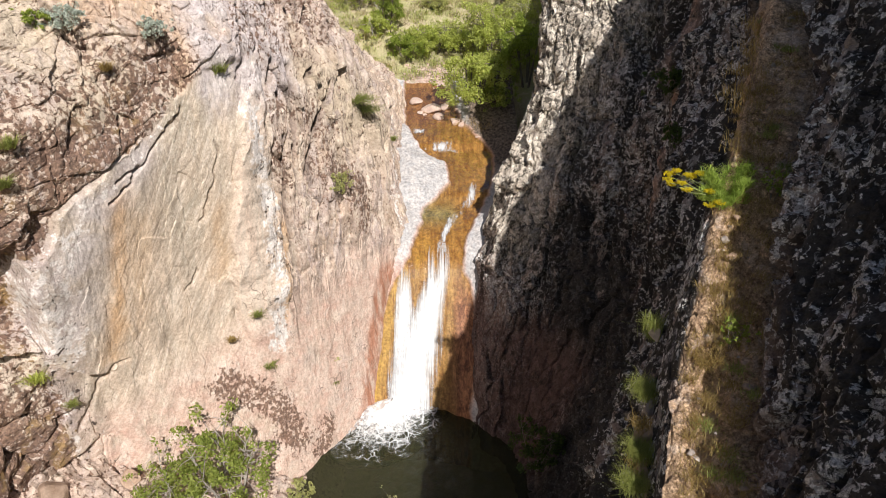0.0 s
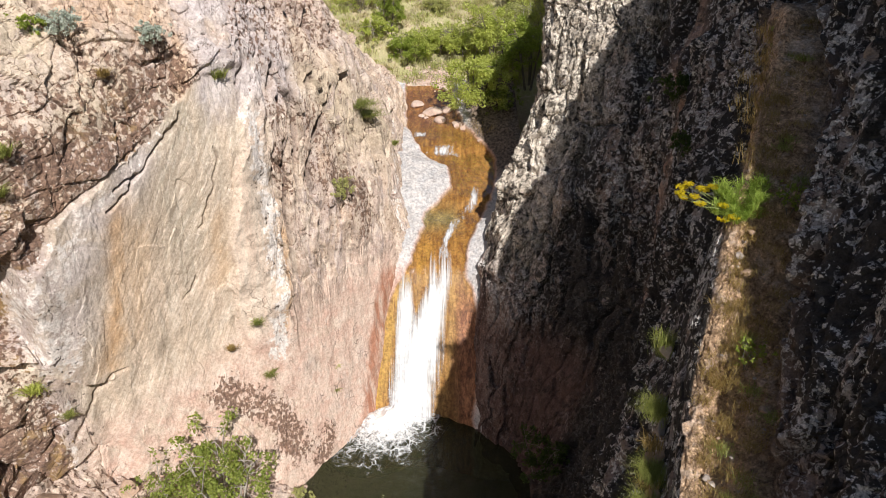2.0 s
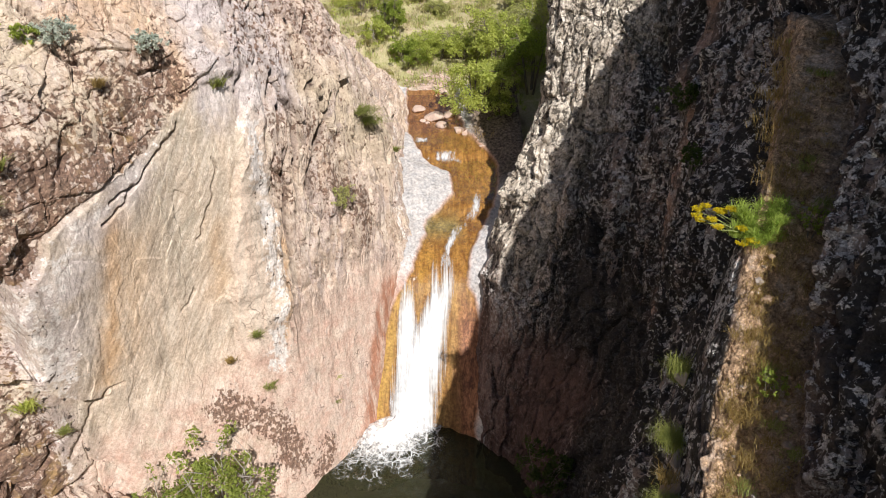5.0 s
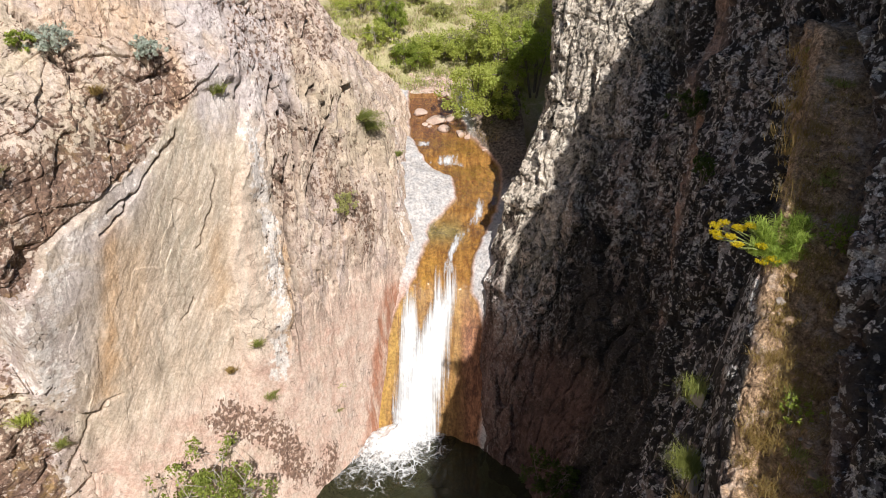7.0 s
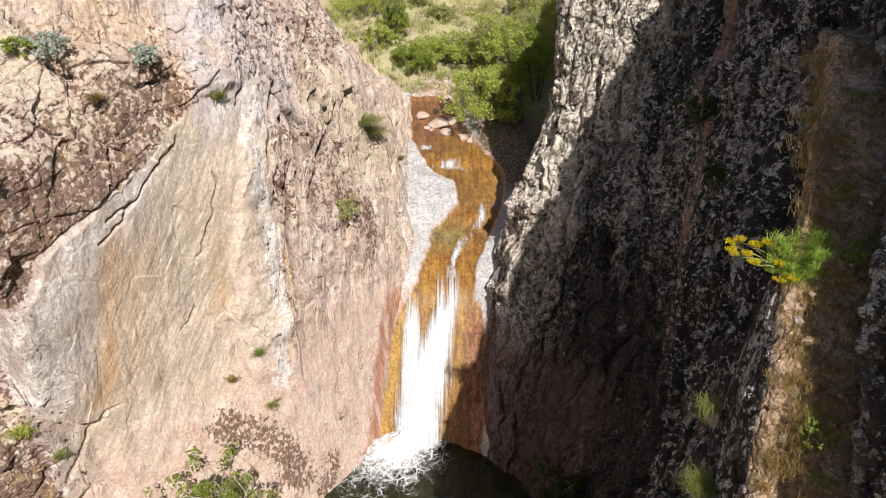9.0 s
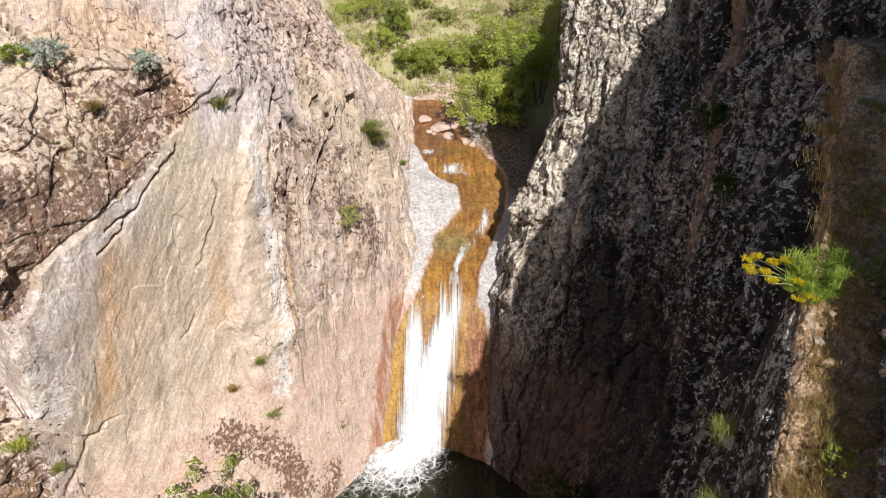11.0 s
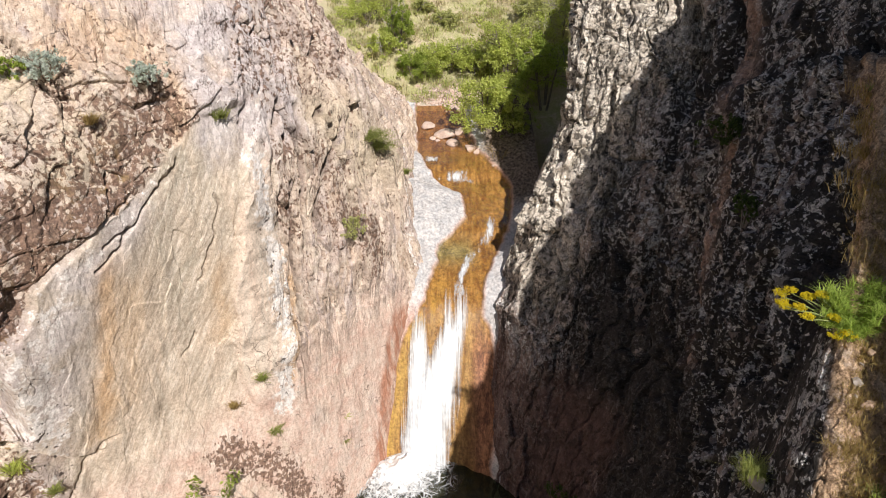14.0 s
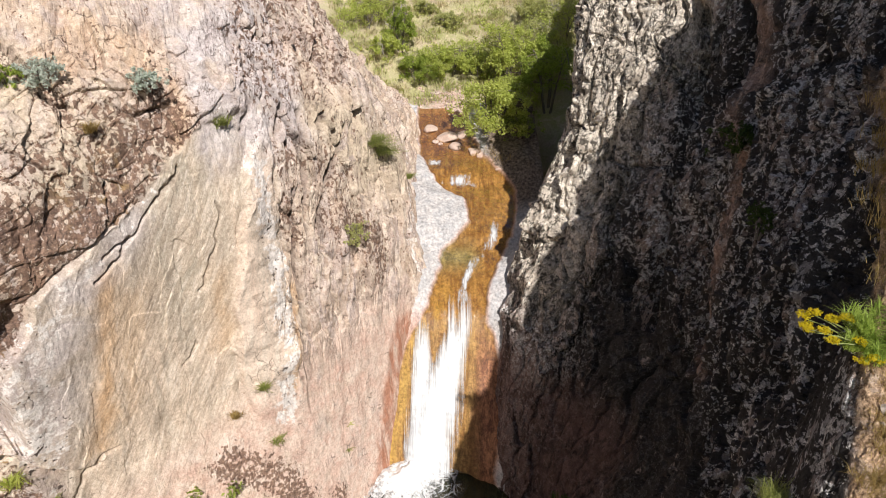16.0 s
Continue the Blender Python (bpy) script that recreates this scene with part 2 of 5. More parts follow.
    color = m.mix(speck, color, (0.085, 0.065, 0.055))
    # thin upright cracks
    lines = m.math("ABSOLUTE", m.math("SUBTRACT", upright, 0.5))
    crack = m.times(m.span(lines, 0.0, 0.014, 1.0, 0.0), m.span(m.noise(0.9, 4), 0.44, 0.52))
    bent = m.warped(m.scaled(1.5, 1.5, 0.75), 1.6, 0.5)
    small = m.times(m.span(m.voronoi(1.7, "DISTANCE_TO_EDGE", bent), 0.0, 0.03, 1.0, 0.0), m.span(m.noise(1.4, 3), 0.50, 0.60))
    fissure = m.times(m.math("MAXIMUM", m.times(crack, ribs_at), m.times(small, m.math("SUBTRACT", 1.0, ribs_at))), broken)
    color = m.mix(m.times(fissure, 0.8), color, (0.12, 0.09, 0.075))
    # crack recesses: their shade is painted in as a broken dark tone
    color = m.mix(m.times(m.mask("seam_shade"), m.span(m.noise(2.6, 6, 0.65), 0.36, 0.52, 0.3, 0.85)), color, (0.11, 0.08, 0.07))
    color = m.mix(m.times(m.mask("wet"), m.span(m.noise(1.2, 6, 0.65, m.scaled(2, 2, 0.4)), 0.35, 0.55)), color, (0.42, 0.21, 0.14))
    tone = m.math("ADD", m.times(fine, 0.55), m.times(grain, 0.45))
    color = m.mix(1.0, color, m.mix(m.span(tone, 0.36, 0.64), (0.52, 0.50, 0.485), (1.20, 1.19, 1.18)), "MULTIPLY")
    height = m.math("ADD", m.times(m.times(mid, 0.45), m.span(broken, 0, 1, 0.3, 1.0)), m.times(fine, 0.28))
    height = m.math("ADD", height, m.times(m.times(stroke, 0.30), slab_at))
    height = m.math("ADD", height, m.times(moss, 0.06))
    height = m.math("SUBTRACT", height, m.times(fissure, 0.12))
    m.bump(height, 0.75, 0.13)
    return m.done(color, 0.88, 0.2)


def dark_rock():
    m = Nodes("dark_rock")
    mid, fine, grain = m.noise(1.9, 9, 0.72), m.noise(8, 7, 0.78), m.noise(26, 4, 0.7)
    # layers climb away up the near wall and stand upright on the far buttress
    layer = m.noise(1.0, 8, 0.7, m.slanted((0.5, 1.9, -1.5), (0.1, 0.20, 0.25), (0.5, 0.0, 0.0)), 0.5)
    upright = m.noise(1.0, 8, 0.7, m.slanted((1.9, 1.5, -0.65), (0.06, 0.06, 0.25), (0.4, -0.4, 0.0)), 0.5)
    far = m.mask("far")
    bands = m.math("ADD", m.times(layer, m.math("SUBTRACT", 1.0, far)), m.times(upright, far))
    # tall plates, some bare, some black, along the slant of the cracks
    plate = m.noise(1.0, 5, 0.6, m.slanted((0.35, 1.15, -0.46), (0.02, 0.06, 0.15), (0.3, 0.0, 0.0)), 0.3)
    color = m.mix(m.span(m.noise(0.6, 5), 0.40, 0.60), (0.21, 0.19, 0.19), (0.33, 0.305, 0.30))
    color = m.mix(m.times(m.span(plate, 0.52, 0.44), 0.8), color, m.mix(layer, (0.16, 0.11, 0.09), (0.36, 0.28, 0.24)))
    color = m.mix(m.times(m.span(layer, 0.50, 0.60), 0.6), color, (0.24, 0.175, 0.15))
    color = m.mix(m.times(m.span(m.noise(2.2, 7, 0.7), 0.50, 0.60), 0.6), color, (0.42, 0.40, 0.395))
    # black lichen in crisp blotches with pale crusts between
    blot = m.noise(4.6, 8, 0.68, m.slanted((0.85, 0.85, -0.35), (0.05, 0.30, 0.55), (0.8, -0.6, 0.0)), 0.35)
    black = m.math("ADD", blot, m.times(m.math("ADD", m.mask("black"), m.times(m.mask("deep"), 1.6)), 0.075))
    black = m.span(m.math("ADD", black, m.math("ADD", m.times(bands, 0.5), m.times(plate, 0.75))), 1.125, 1.155)
    color = m.mix(m.times(black, 0.95), color, m.mix(fine, (0.016, 0.014, 0.013), (0.05, 0.043, 0.04)))
    crust = m.math("ADD", m.noise(6.5, 7, 0.66, None, 0.4), m.times(m.noise(1.1, 4), 0.35))
    crust = m.math("ADD", crust, m.times(plate, -0.25))
    pale = m.times(m.span(crust, 0.598, 0.618), m.span(m.mask("deep"), 0, 1, 1.0, 0.10))
    pale = m.times(pale, m.math("SUBTRACT", 1.0, m.mask("soil")))
    color = m.mix(m.times(pale, 0.85), color, m.mix(m.span(grain, 0.4, 0.6), (0.42, 0.40, 0.39), (0.74, 0.71, 0.69)))
    color = m.mix(m.times(m.mask("bare"), m.span(m.noise(1.4, 7, 0.7), 0.34, 0.46)), color, m.mix(m.span(layer, 0.4, 0.6), (0.27, 0.17, 0.13), (0.44, 0.31, 0.25)))
    soil = m.mix(m.span(m.math("ADD", m.times(fine, 0.5), m.times(m.noise(22, 6, 0.75), 0.5)), 0.40, 0.60), (0.20, 0.12, 0.07), (0.66, 0.47, 0.31))
    soil = m.mix(m.times(m.span(m.noise(3.4, 7, 0.7), 0.52, 0.60), 0.7), soil, (0.16, 0.10, 0.06))
    soil = m.mix(m.times(m.span(m.noise(2.1, 7, 0.72), 0.53, 0.60), 0.8), soil, m.mix(fine, (0.42, 0.31, 0.24), (0.64, 0.51, 0.41)))
    color = m.mix(m.times(m.mask("soil"), m.span(m.math("ADD", mid, m.times(m.mask("soil"), 0.16)), 0.42, 0.52)), color, soil)
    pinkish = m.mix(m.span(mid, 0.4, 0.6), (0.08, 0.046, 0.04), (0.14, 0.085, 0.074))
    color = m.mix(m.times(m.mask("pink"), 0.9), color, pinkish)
    bright = m.mix(m.span(m.noise(2.0, 8, 0.7), 0.42, 0.58), (0.46, 0.40, 0.33), (0.72, 0.65, 0.56))
    stain = m.math("ADD", m.noise(4.6, 8, 0.7, None, 0.4), m.times(upright, 0.45))
    bright = m.mix(m.times(m.span(stain, 0.745, 0.775), 0.92), bright, (0.075, 0.064, 0.052))
    color = m.mix(m.times(m.mask("pale"), m.span(m.noise(0.9, 8, 0.7), 0.32, 0.42)), color, bright)
    lines = m.math("ABSOLUTE", m.math("SUBTRACT", bands, 0.5))
    crack = m.times(m.span(lines, 0.0, 0.014, 1.0, 0.0), m.span(m.noise(0.9, 4), 0.42, 0.52))
    crack = m.times(crack, m.math("SUBTRACT", 1.0, m.mask("soil")))
    color = m.mix(m.times(crack, 0.85), color, (0.03, 0.026, 0.022))
    tone = m.math("ADD", m.times(fine, 0.5), m.times(grain, 0.5))
    color = m.mix(1.0, color, m.mix(m.span(tone, 0.36, 0.64), (0.45, 0.45, 0.45), (1.55, 1.55, 1.55)), "MULTIPLY")
    height = m.math("ADD", m.times(mid, 0.5), m.times(fine, 0.45))
    height = m.math("ADD", height, m.times(bands, 0.7))
    height = m.math("SUBTRACT", height, m.times(crack, 0.2))
    m.bump(height, 0.9, 0.15)
    return m.done(color, 0.9, 0.25)


def bed_rock():
    m = Nodes("bed_rock")
    mid, fine = m.noise(2.2, 7, 0.65), m.noise(7, 6, 0.72)
    flow = m.noise(1.0, 7, 0.7, m.slanted((3.6, 0.0, 0.0), (0.0, 0.45, 0.45), (0.0, 0.3, -0.2)), 0.5)
    ochre = m.mix(m.span(flow, 0.40, 0.60), (0.19, 0.095, 0.03), (0.36, 0.21, 0.07))
    ochre = m.mix(m.times(m.span(m.noise(3.0, 7, 0.7), 0.52, 0.62), 0.75), ochre, (0.16, 0.07, 0.025))
    ochre = m.mix(m.times(m.mask("gold"), m.span(flow, 0.42, 0.56)), ochre, (0.38, 0.235, 0.06))
    red = m.mix(m.span(m.noise(1.0, 7, 0.7, m.slanted((4.0, 0.0, 0.0), (0.0, 0.9, 0.9), (0.0, 0.5, -0.4)), 0.8), 0.42, 0.58), (0.13, 0.05, 0.026), (0.34, 0.155, 0.075))
    wet = m.mix(m.mask("red"), ochre, red)
    wet = m.mix(m.mask("olive"), wet, m.mix(m.span(mid, 0.4, 0.6), (0.17, 0.15, 0.07), (0.33, 0.29, 0.15)))
    dry = m.mix(m.span(mid, 0.38, 0.62), (0.37, 0.365, 0.37), (0.50, 0.47, 0.455))
    dry = m.mix(m.times(m.span(flow, 0.5, 0.62), 0.5), dry, (0.30, 0.28, 0.27))
    dry = m.mix(m.mask("earth"), dry, m.mix(m.span(fine, 0.35, 0.6), (0.07, 0.05, 0.04), (0.22, 0.17, 0.13)))
    dry = m.mix(m.times(m.mask("rose"), 0.8), dry, (0.52, 0.32, 0.25))
    color = m.mix(m.mask("wet"), dry, wet)
    color = m.mix(1.0, color, m.mix(m.span(fine, 0.36, 0.64), (0.62, 0.62, 0.62), (1.32, 1.32, 1.32)), "MULTIPLY")
    fibre = m.noise(1.0, 7, 0.7, m.slanted((7.0, 0.0, 0.0), (0.0, 0.5, 0.5), (0.0, 0.3, -0.2)), 0.4)
    m.bump(m.math("ADD", m.math("ADD", m.times(mid, 0.35), m.times(fine, 0.25)), m.times(fibre, 0.22)), 0.7, 0.1)
    return m.done(color, m.span(m.mask("wet"), 0, 1, 0.75, 0.52), 0.3)


def water(name, tint, deep, clear, ripple=6.0, amount=0.25, gloss=1.0):
    """Water over a bed: partly clear, partly its own depth colour, with a mirror film."""
    m = Nodes(name)
    t = m.tree
    t.nodes.remove(m.shader)
    rip = t.nodes.new("ShaderNodeBump")
    rip.inputs["Strength"].default_value, rip.inputs["Distance"].default_value = amount, 0.05
    m.put(rip.inputs["Height"], m.noise(ripple, 5, 0.6, None, 0.8))
    see, body, film = (t.nodes.new("ShaderNodeBsdf" + k) for k in ("Transparent", "Diffuse", "Glossy"))
    see.inputs["Color"].default_value, body.inputs["Color"].default_value = (*tint, 1), (*deep, 1)
    film.inputs["Roughness"].default_value = 0.10
    m.put(film.inputs["Normal"], rip.outputs[0])
    a, b, fr = t.nodes.new("ShaderNodeMixShader"), t.nodes.new("ShaderNodeMixShader"), t.nodes.new("ShaderNodeFresnel")
    fr.inputs["IOR"].default_value = 1.33
    m.put(fr.inputs["Normal"], rip.outputs[0])
    a.inputs[0].default_value = clear
    t.links.new(body.outputs[0], a.inputs[1]), t.links.new(see.outputs[0], a.inputs[2])
    m.put(b.inputs[0], m.times(fr.outputs[0], gloss)), t.links.new(a.outputs[0], b.inputs[1]), t.links.new(film.outputs[0], b.inputs[2])
    t.links.new(b.outputs[0], m.out.inputs["Surface"])
    return m.mat


def white_water(name, ways, low, high, key="edge"):
    """Broken white water: gaps where the stretched noise is thin, more so towards the edge."""
    m = Nodes(name)
    t = m.tree
    n = m.math("ADD", m.noise(1.0, 8, 0.7, m.slanted(*ways), 0.3), m.times(m.mask(key), 0.45))
    alpha = m.span(n, low, high)
    m.put(m.shader.inputs["Base Color"], m.mix(m.span(n, low, high + 0.3), (0.50, 0.52, 0.54), (0.82, 0.82, 0.82)))
    m.shader.inputs["Roughness"].default_value = 0.5
    m.put(m.shader.inputs["Alpha"], alpha)
    m.shader.inputs["Subsurface Weight"].default_value = 0.0
    m.bump(m.noise(1.7, 6, 0.6, m.slanted(*ways)), 0.6, 0.1)
    return m.mat


def foam_water():
    """Foam: solid at the heart of the splash, thinning to winding filaments on dark water."""
    m = Nodes("foam")
    bent = m.warped(m.place, 1.1, 0.9)
    web = m.math("MAXIMUM", m.span(m.voronoi(1.5, "DISTANCE_TO_EDGE", bent), 0.0, 0.09, 1.0, 0.0), m.times(m.span(m.voronoi(3.6, "DISTANCE_TO_EDGE", bent), 0.0, 0.10, 1.0, 0.0), 0.7))
    web = m.times(web, m.span(m.math("ADD", m.noise(1.3, 5, 0.65), m.times(m.mask("edge"), 0.35)), 0.50, 0.72))
    heart = m.span(m.math("ADD", m.noise(4.5, 8, 0.7), m.times(m.mask("edge"), 0.5)), 0.72, 1.0)
    m.put(m.shader.inputs["Alpha"], m.math("MAXIMUM", heart, web))
    m.put(m.shader.inputs["Base Color"], m.mix(heart, (0.62, 0.64, 0.65), (0.84, 0.84, 0.84)))
    m.shader.inputs["Roughness"].default_value = 0.5
    m.bump(m.noise(3.5, 6, 0.65), 0.8, 0.12)
    return m.mat


def leafy(name, dark, light, vary=0.3):
    m = Nodes(name)
    color = m.mix(m.island(), dark, light)
    color = m.mix(m.times(m.noise(0.9, 3), vary), color, tuple(c * 0.55 for c in dark))
    m.put(m.shader.inputs["Base Color"], color)
    m.shader.inputs["Roughness"].default_value = 0.55
    m.shader.inputs["Specular IOR Level"].default_value = 0.3
    t = m.tree
    thin, both = t.nodes.new("ShaderNodeBsdfTranslucent"), t.nodes.new("ShaderNodeMixShader")
    m.put(thin.inputs["Color"], color)
    both.inputs[0].default_value = 0.55
    t.links.new(m.shader.outputs[0], both.inputs[1]), t.links.new(thin.outputs[0], both.inputs[2])
    t.links.new(both.outputs[0], m.out.inputs["Surface"])
    return m.mat


def mottled(name, a, b, scale=3.0, rough=0.85, depth=0.06):
    m = Nodes(name)
    mid, fine = m.noise(scale, 7, 0.68), m.noise(scale * 6, 5, 0.7)
    color = m.mix(m.span(mid, 0.35, 0.65), a, b)
    color = m.mix(1.0, color, m.mix(m.span(fine, 0.25, 0.75), (0.7, 0.7, 0.7), (1.15, 1.15, 1.15)), "MULTIPLY")
    color = m.mix(m.times(m.own(), 0.25), color, tuple(0.6 * c for c in a))
    m.bump(m.math("ADD", mid, m.times(fine, 0.35)), 0.7, depth)
    return m.done(color, rough)


def slope_soil():
    m = Nodes("slope_soil")
    mid, fine = m.noise(0.7, 7, 0.7), m.noise(9, 6, 0.75)
    color = m.mix(m.span(mid, 0.35, 0.62), (0.50, 0.43, 0.29), (0.36, 0.35, 0.16))
    color = m.mix(m.times(m.span(m.noise(1.6, 6), 0.5, 0.62), 0.8), color, (0.52, 0.42, 0.30))
    color = m.mix(m.mask("gravel"), color, m.mix(m.span(m.noise(6, 4), 0.4, 0.6), (0.40, 0.34, 0.29), (0.58, 0.50, 0.44)))
    color = m.mix(1.0, color, m.mix(m.span(fine, 0.25, 0.75), (0.6, 0.6, 0.6), (1.2, 1.2, 1.2)), "MULTIPLY")
    m.bump(m.math("ADD", mid, m.times(fine, 0.3)), 0.9, 0.2)
    return m.done(color, 0.95, 0.15)


ROCK_LEFT, ROCK_RIGHT, BED, SLOPE = pale_rock(), dark_rock(), bed_rock(), slope_soil()
STREAM = water("stream_water", (0.98, 0.92, 0.80), (0.20, 0.12, 0.05), 0.93, 5.0, 0.5, 0.30)
POOL = water("pool_water", (0.30, 0.32, 0.16), (0.042, 0.045, 0.024), 0.45, 3.6, 1.0, 1.0)
FALL = white_water("falling_water", ((6.5, 0.0, 0.0), (0.0, 0.10, 0.20), (0.0, 0.12, -0.05)), 0.50, 0.84, "rim")
FOAM = foam_water()
LEAF_FRESH = leafy("fresh_leaf", (0.36, 0.42, 0.075), (0.70, 0.74, 0.22))
LEAF_PALE = leafy("pale_leaf", (0.36, 0.38, 0.12), (0.64, 0.63, 0.28))
LEAF_DEEP = leafy("deep_leaf", (0.22, 0.29, 0.045), (0.46, 0.54, 0.11))
LEAF_MID = leafy("mid_leaf", (0.17, 0.22, 0.04), (0.45, 0.52, 0.13))
# leaf green darkened for shrubs in shade: the shade is in the colour
LEAF_SHADE_TINT = leafy("shade_tinted_leaf", (0.035, 0.06, 0.014), (0.10, 0.15, 0.03))
LEAF_BLUE = leafy("blue_green_leaf", (0.46, 0.52, 0.44), (0.66, 0.70, 0.62), 0.1)
STRAW = leafy("straw", (0.28, 0.19, 0.06), (0.52, 0.40, 0.17))
GRASS = leafy("grass_blade", (0.22, 0.26, 0.06), (0.46, 0.48, 0.16))
SLOPE_STRAW = leafy("pale_straw", (0.44, 0.38, 0.20), (0.66, 0.58, 0.36))
SLOPE_GRASS = leafy("slope_grass", (0.36, 0.40, 0.12), (0.60, 0.62, 0.24))
FENNEL = leafy("fennel_leaf", (0.26, 0.36, 0.06), (0.52, 0.64, 0.15))
YELLOW = leafy("yellow_flower", (0.62, 0.50, 0.015), (0.80, 0.68, 0.04), 0.2)
STEM = mottled("stem", (0.24, 0.28, 0.10), (0.32, 0.36, 0.14), 8)
BARK = mottled("bark", (0.14, 0.11, 0.085), (0.30, 0.26, 0.22), 9)
DEADWOOD = mottled("dead_wood", (0.36, 0.32, 0.28), (0.52, 0.47, 0.42), 9)
STONE_PINK = mottled("pink_stone", (0.50, 0.36, 0.29), (0.62, 0.49, 0.42), 2.5)
STONE_GREY = mottled("grey_stone", (0.30, 0.25, 0.22), (0.48, 0.42, 0.37), 2.5)
STONE_BROWN = mottled("brown_stone", (0.34, 0.23, 0.16), (0.52, 0.38, 0.29), 2.5)
STONE_DARK = mottled("dark_stone", (0.08, 0.07, 0.065), (0.24, 0.22, 0.2), 3.5)

# ---- left wall ----
LEFT_FOOT = [(-22, -8, -1), (-18, 8, -1), (-15.3, 13.5, -1), (-12.9, 17, -1), (-7.6, 19.6, -1), (-5.3, 22.3, -1), (-3.8, 24.9, -1), (-2.4, 28.3, -1), (-2.6, 34, -1), (-2.4, 41.5, -1)]
LEFT_LOW = [(-22, -8, 8), (-18, 8, 8), (-15, 13.5, 8), (-12.4, 17.2, 8), (-9.7, 20.2, 8), (-7.0, 22.5, 8), (-4.4, 25.9, 8), (-2.3, 29.5, 8), (-2.3, 34.5, 9.5), (-2.5, 41.5, 12)]
LEFT_MID = [(-21, -8, 16), (-17, 8, 16), (-14, 13.5, 16), (-11.3, 17.2, 16), (-9.3, 20.2, 16), (-7.4, 22.2, 16), (-5.3, 25.6, 16), (-4.1, 29.6, 16), (-4.3, 34, 15.5), (-5.2, 41.5, 15.5)]
LEFT_HIGH = [(-22, -7, 20.5), (-18, 10, 20.5), (-15, 15, 20.5), (-11.9, 19.2, 20.5), (-9.7, 21.4, 20.5), (-7.7, 23.6, 20.5), (-6.8, 26.6, 20.5), (-6.2, 30.8, 20.5), (-7.2, 34, 20), (-9.5, 41.5, 19.5)]
LEFT_TOP = [(-23, -6, 25), (-19, 14, 25), (-16.5, 19, 25), (-13.5, 22, 25), (-11.5, 24, 25), (-9.4, 26, 25), (-8.6, 29, 25), (-8.4, 33, 24.5), (-9.6, 37, 24), (-13, 43, 23.5)]


def fine_steps(stretches):
    """Parameters along a control line: (from, to, count) stretch by stretch."""
    return np.concatenate([np.linspace(a, b, c, endpoint=False) for a, b, c in stretches] + [[stretches[-1][1]]])


SLAB_TOP = [(2.4, 12.4), (4.1, 13.7), (5.2, 14.6), (6.9, 15.7), (8.2, 16.5), (9.6, 17.2), (10.8, 18.2)]
LEFT_CRACKS = [
    ([(3.9, 13.4), (5.2, 14.5), (6.9, 15.6), (8.0, 16.4)], 0.05, 0.16),
    ([(7.0, 15.1), (8.2, 15.6), (8.9, 16.4), (9.9, 16.9)], 0.05, 0.22),
    ([(6.8, 14.5), (7.5, 14.9), (7.9, 15.6)], 0.05, 0.2),
    ([(13.5, 17.2), (13.9, 18.4), (14.3, 20.4)], 0.06, 0.5),
    ([(14.0, 12.5), (14.3, 15.0), (14.5, 17.5)], 0.045, 0.35),
    ([(16.9, 11.5), (17.3, 14.0), (17.6, 16.5)], 0.045, 0.35),
    ([(13.2, 9.5), (13.35, 12.5), (13.6, 15.0)], 0.04, 0.3),
    ([(14.7, 13.0), (15.4, 14.4), (16.1, 16.6), (16.4, 18.0), (17.0, 20.0)], 0.09, 0.9),
    ([(15.2, 17.0), (15.5, 18.6), (16.2, 20.5)], 0.11, 0.8),
    ([(12.7, 7.2), (12.75, 9.4), (12.6, 11.5)], 0.05, 0.2),
    ([(15.4, 9.0), (15.6, 11.6)], 0.05, 0.2),
    ([(4.2, 6.4), (5.2, 7.8), (6.2, 8.6)], 0.05, 0.15),
    ([(8.8, 10.3), (9.3, 11.0)], 0.04, 0.15),
    ([(9.6, 12.8), (10.4, 14.2), (10.6, 15.6)], 0.04, 0.12),
    ([(16.8, 14.8), (17.0, 16.2), (17.8, 17.8)], 0.06, 0.25),
    ([(11.9, 17.4), (12.6, 18.8), (13.0, 20.4)], 0.06, 0.25),
    ([(6.5, 20.6), (6.8, 19.9), (7.1, 19.3), (7.6, 19.0)], 0.05, 0.25),
    ([(4.9, 19.0), (5.6, 18.7), (5.9, 18.1), (6.5, 17.8)], 0.04, 0.18),
    ([(8.4, 19.1), (9.0, 18.6), (10.0, 18.7)], 0.04, 0.12),
    ([(14.9, 20.4), (14.7, 19.2), (14.5, 18.0)], 0.09, 0.6),
    ([(17.7, 19.6), (16.0, 17.9), (15.4, 16.7)], 0.07, 0.6),
    ([(16.6, 16.4), (16.0, 15.4), (15.2, 14.0), (14.9, 12.6)], 0.06, 0.5),
]


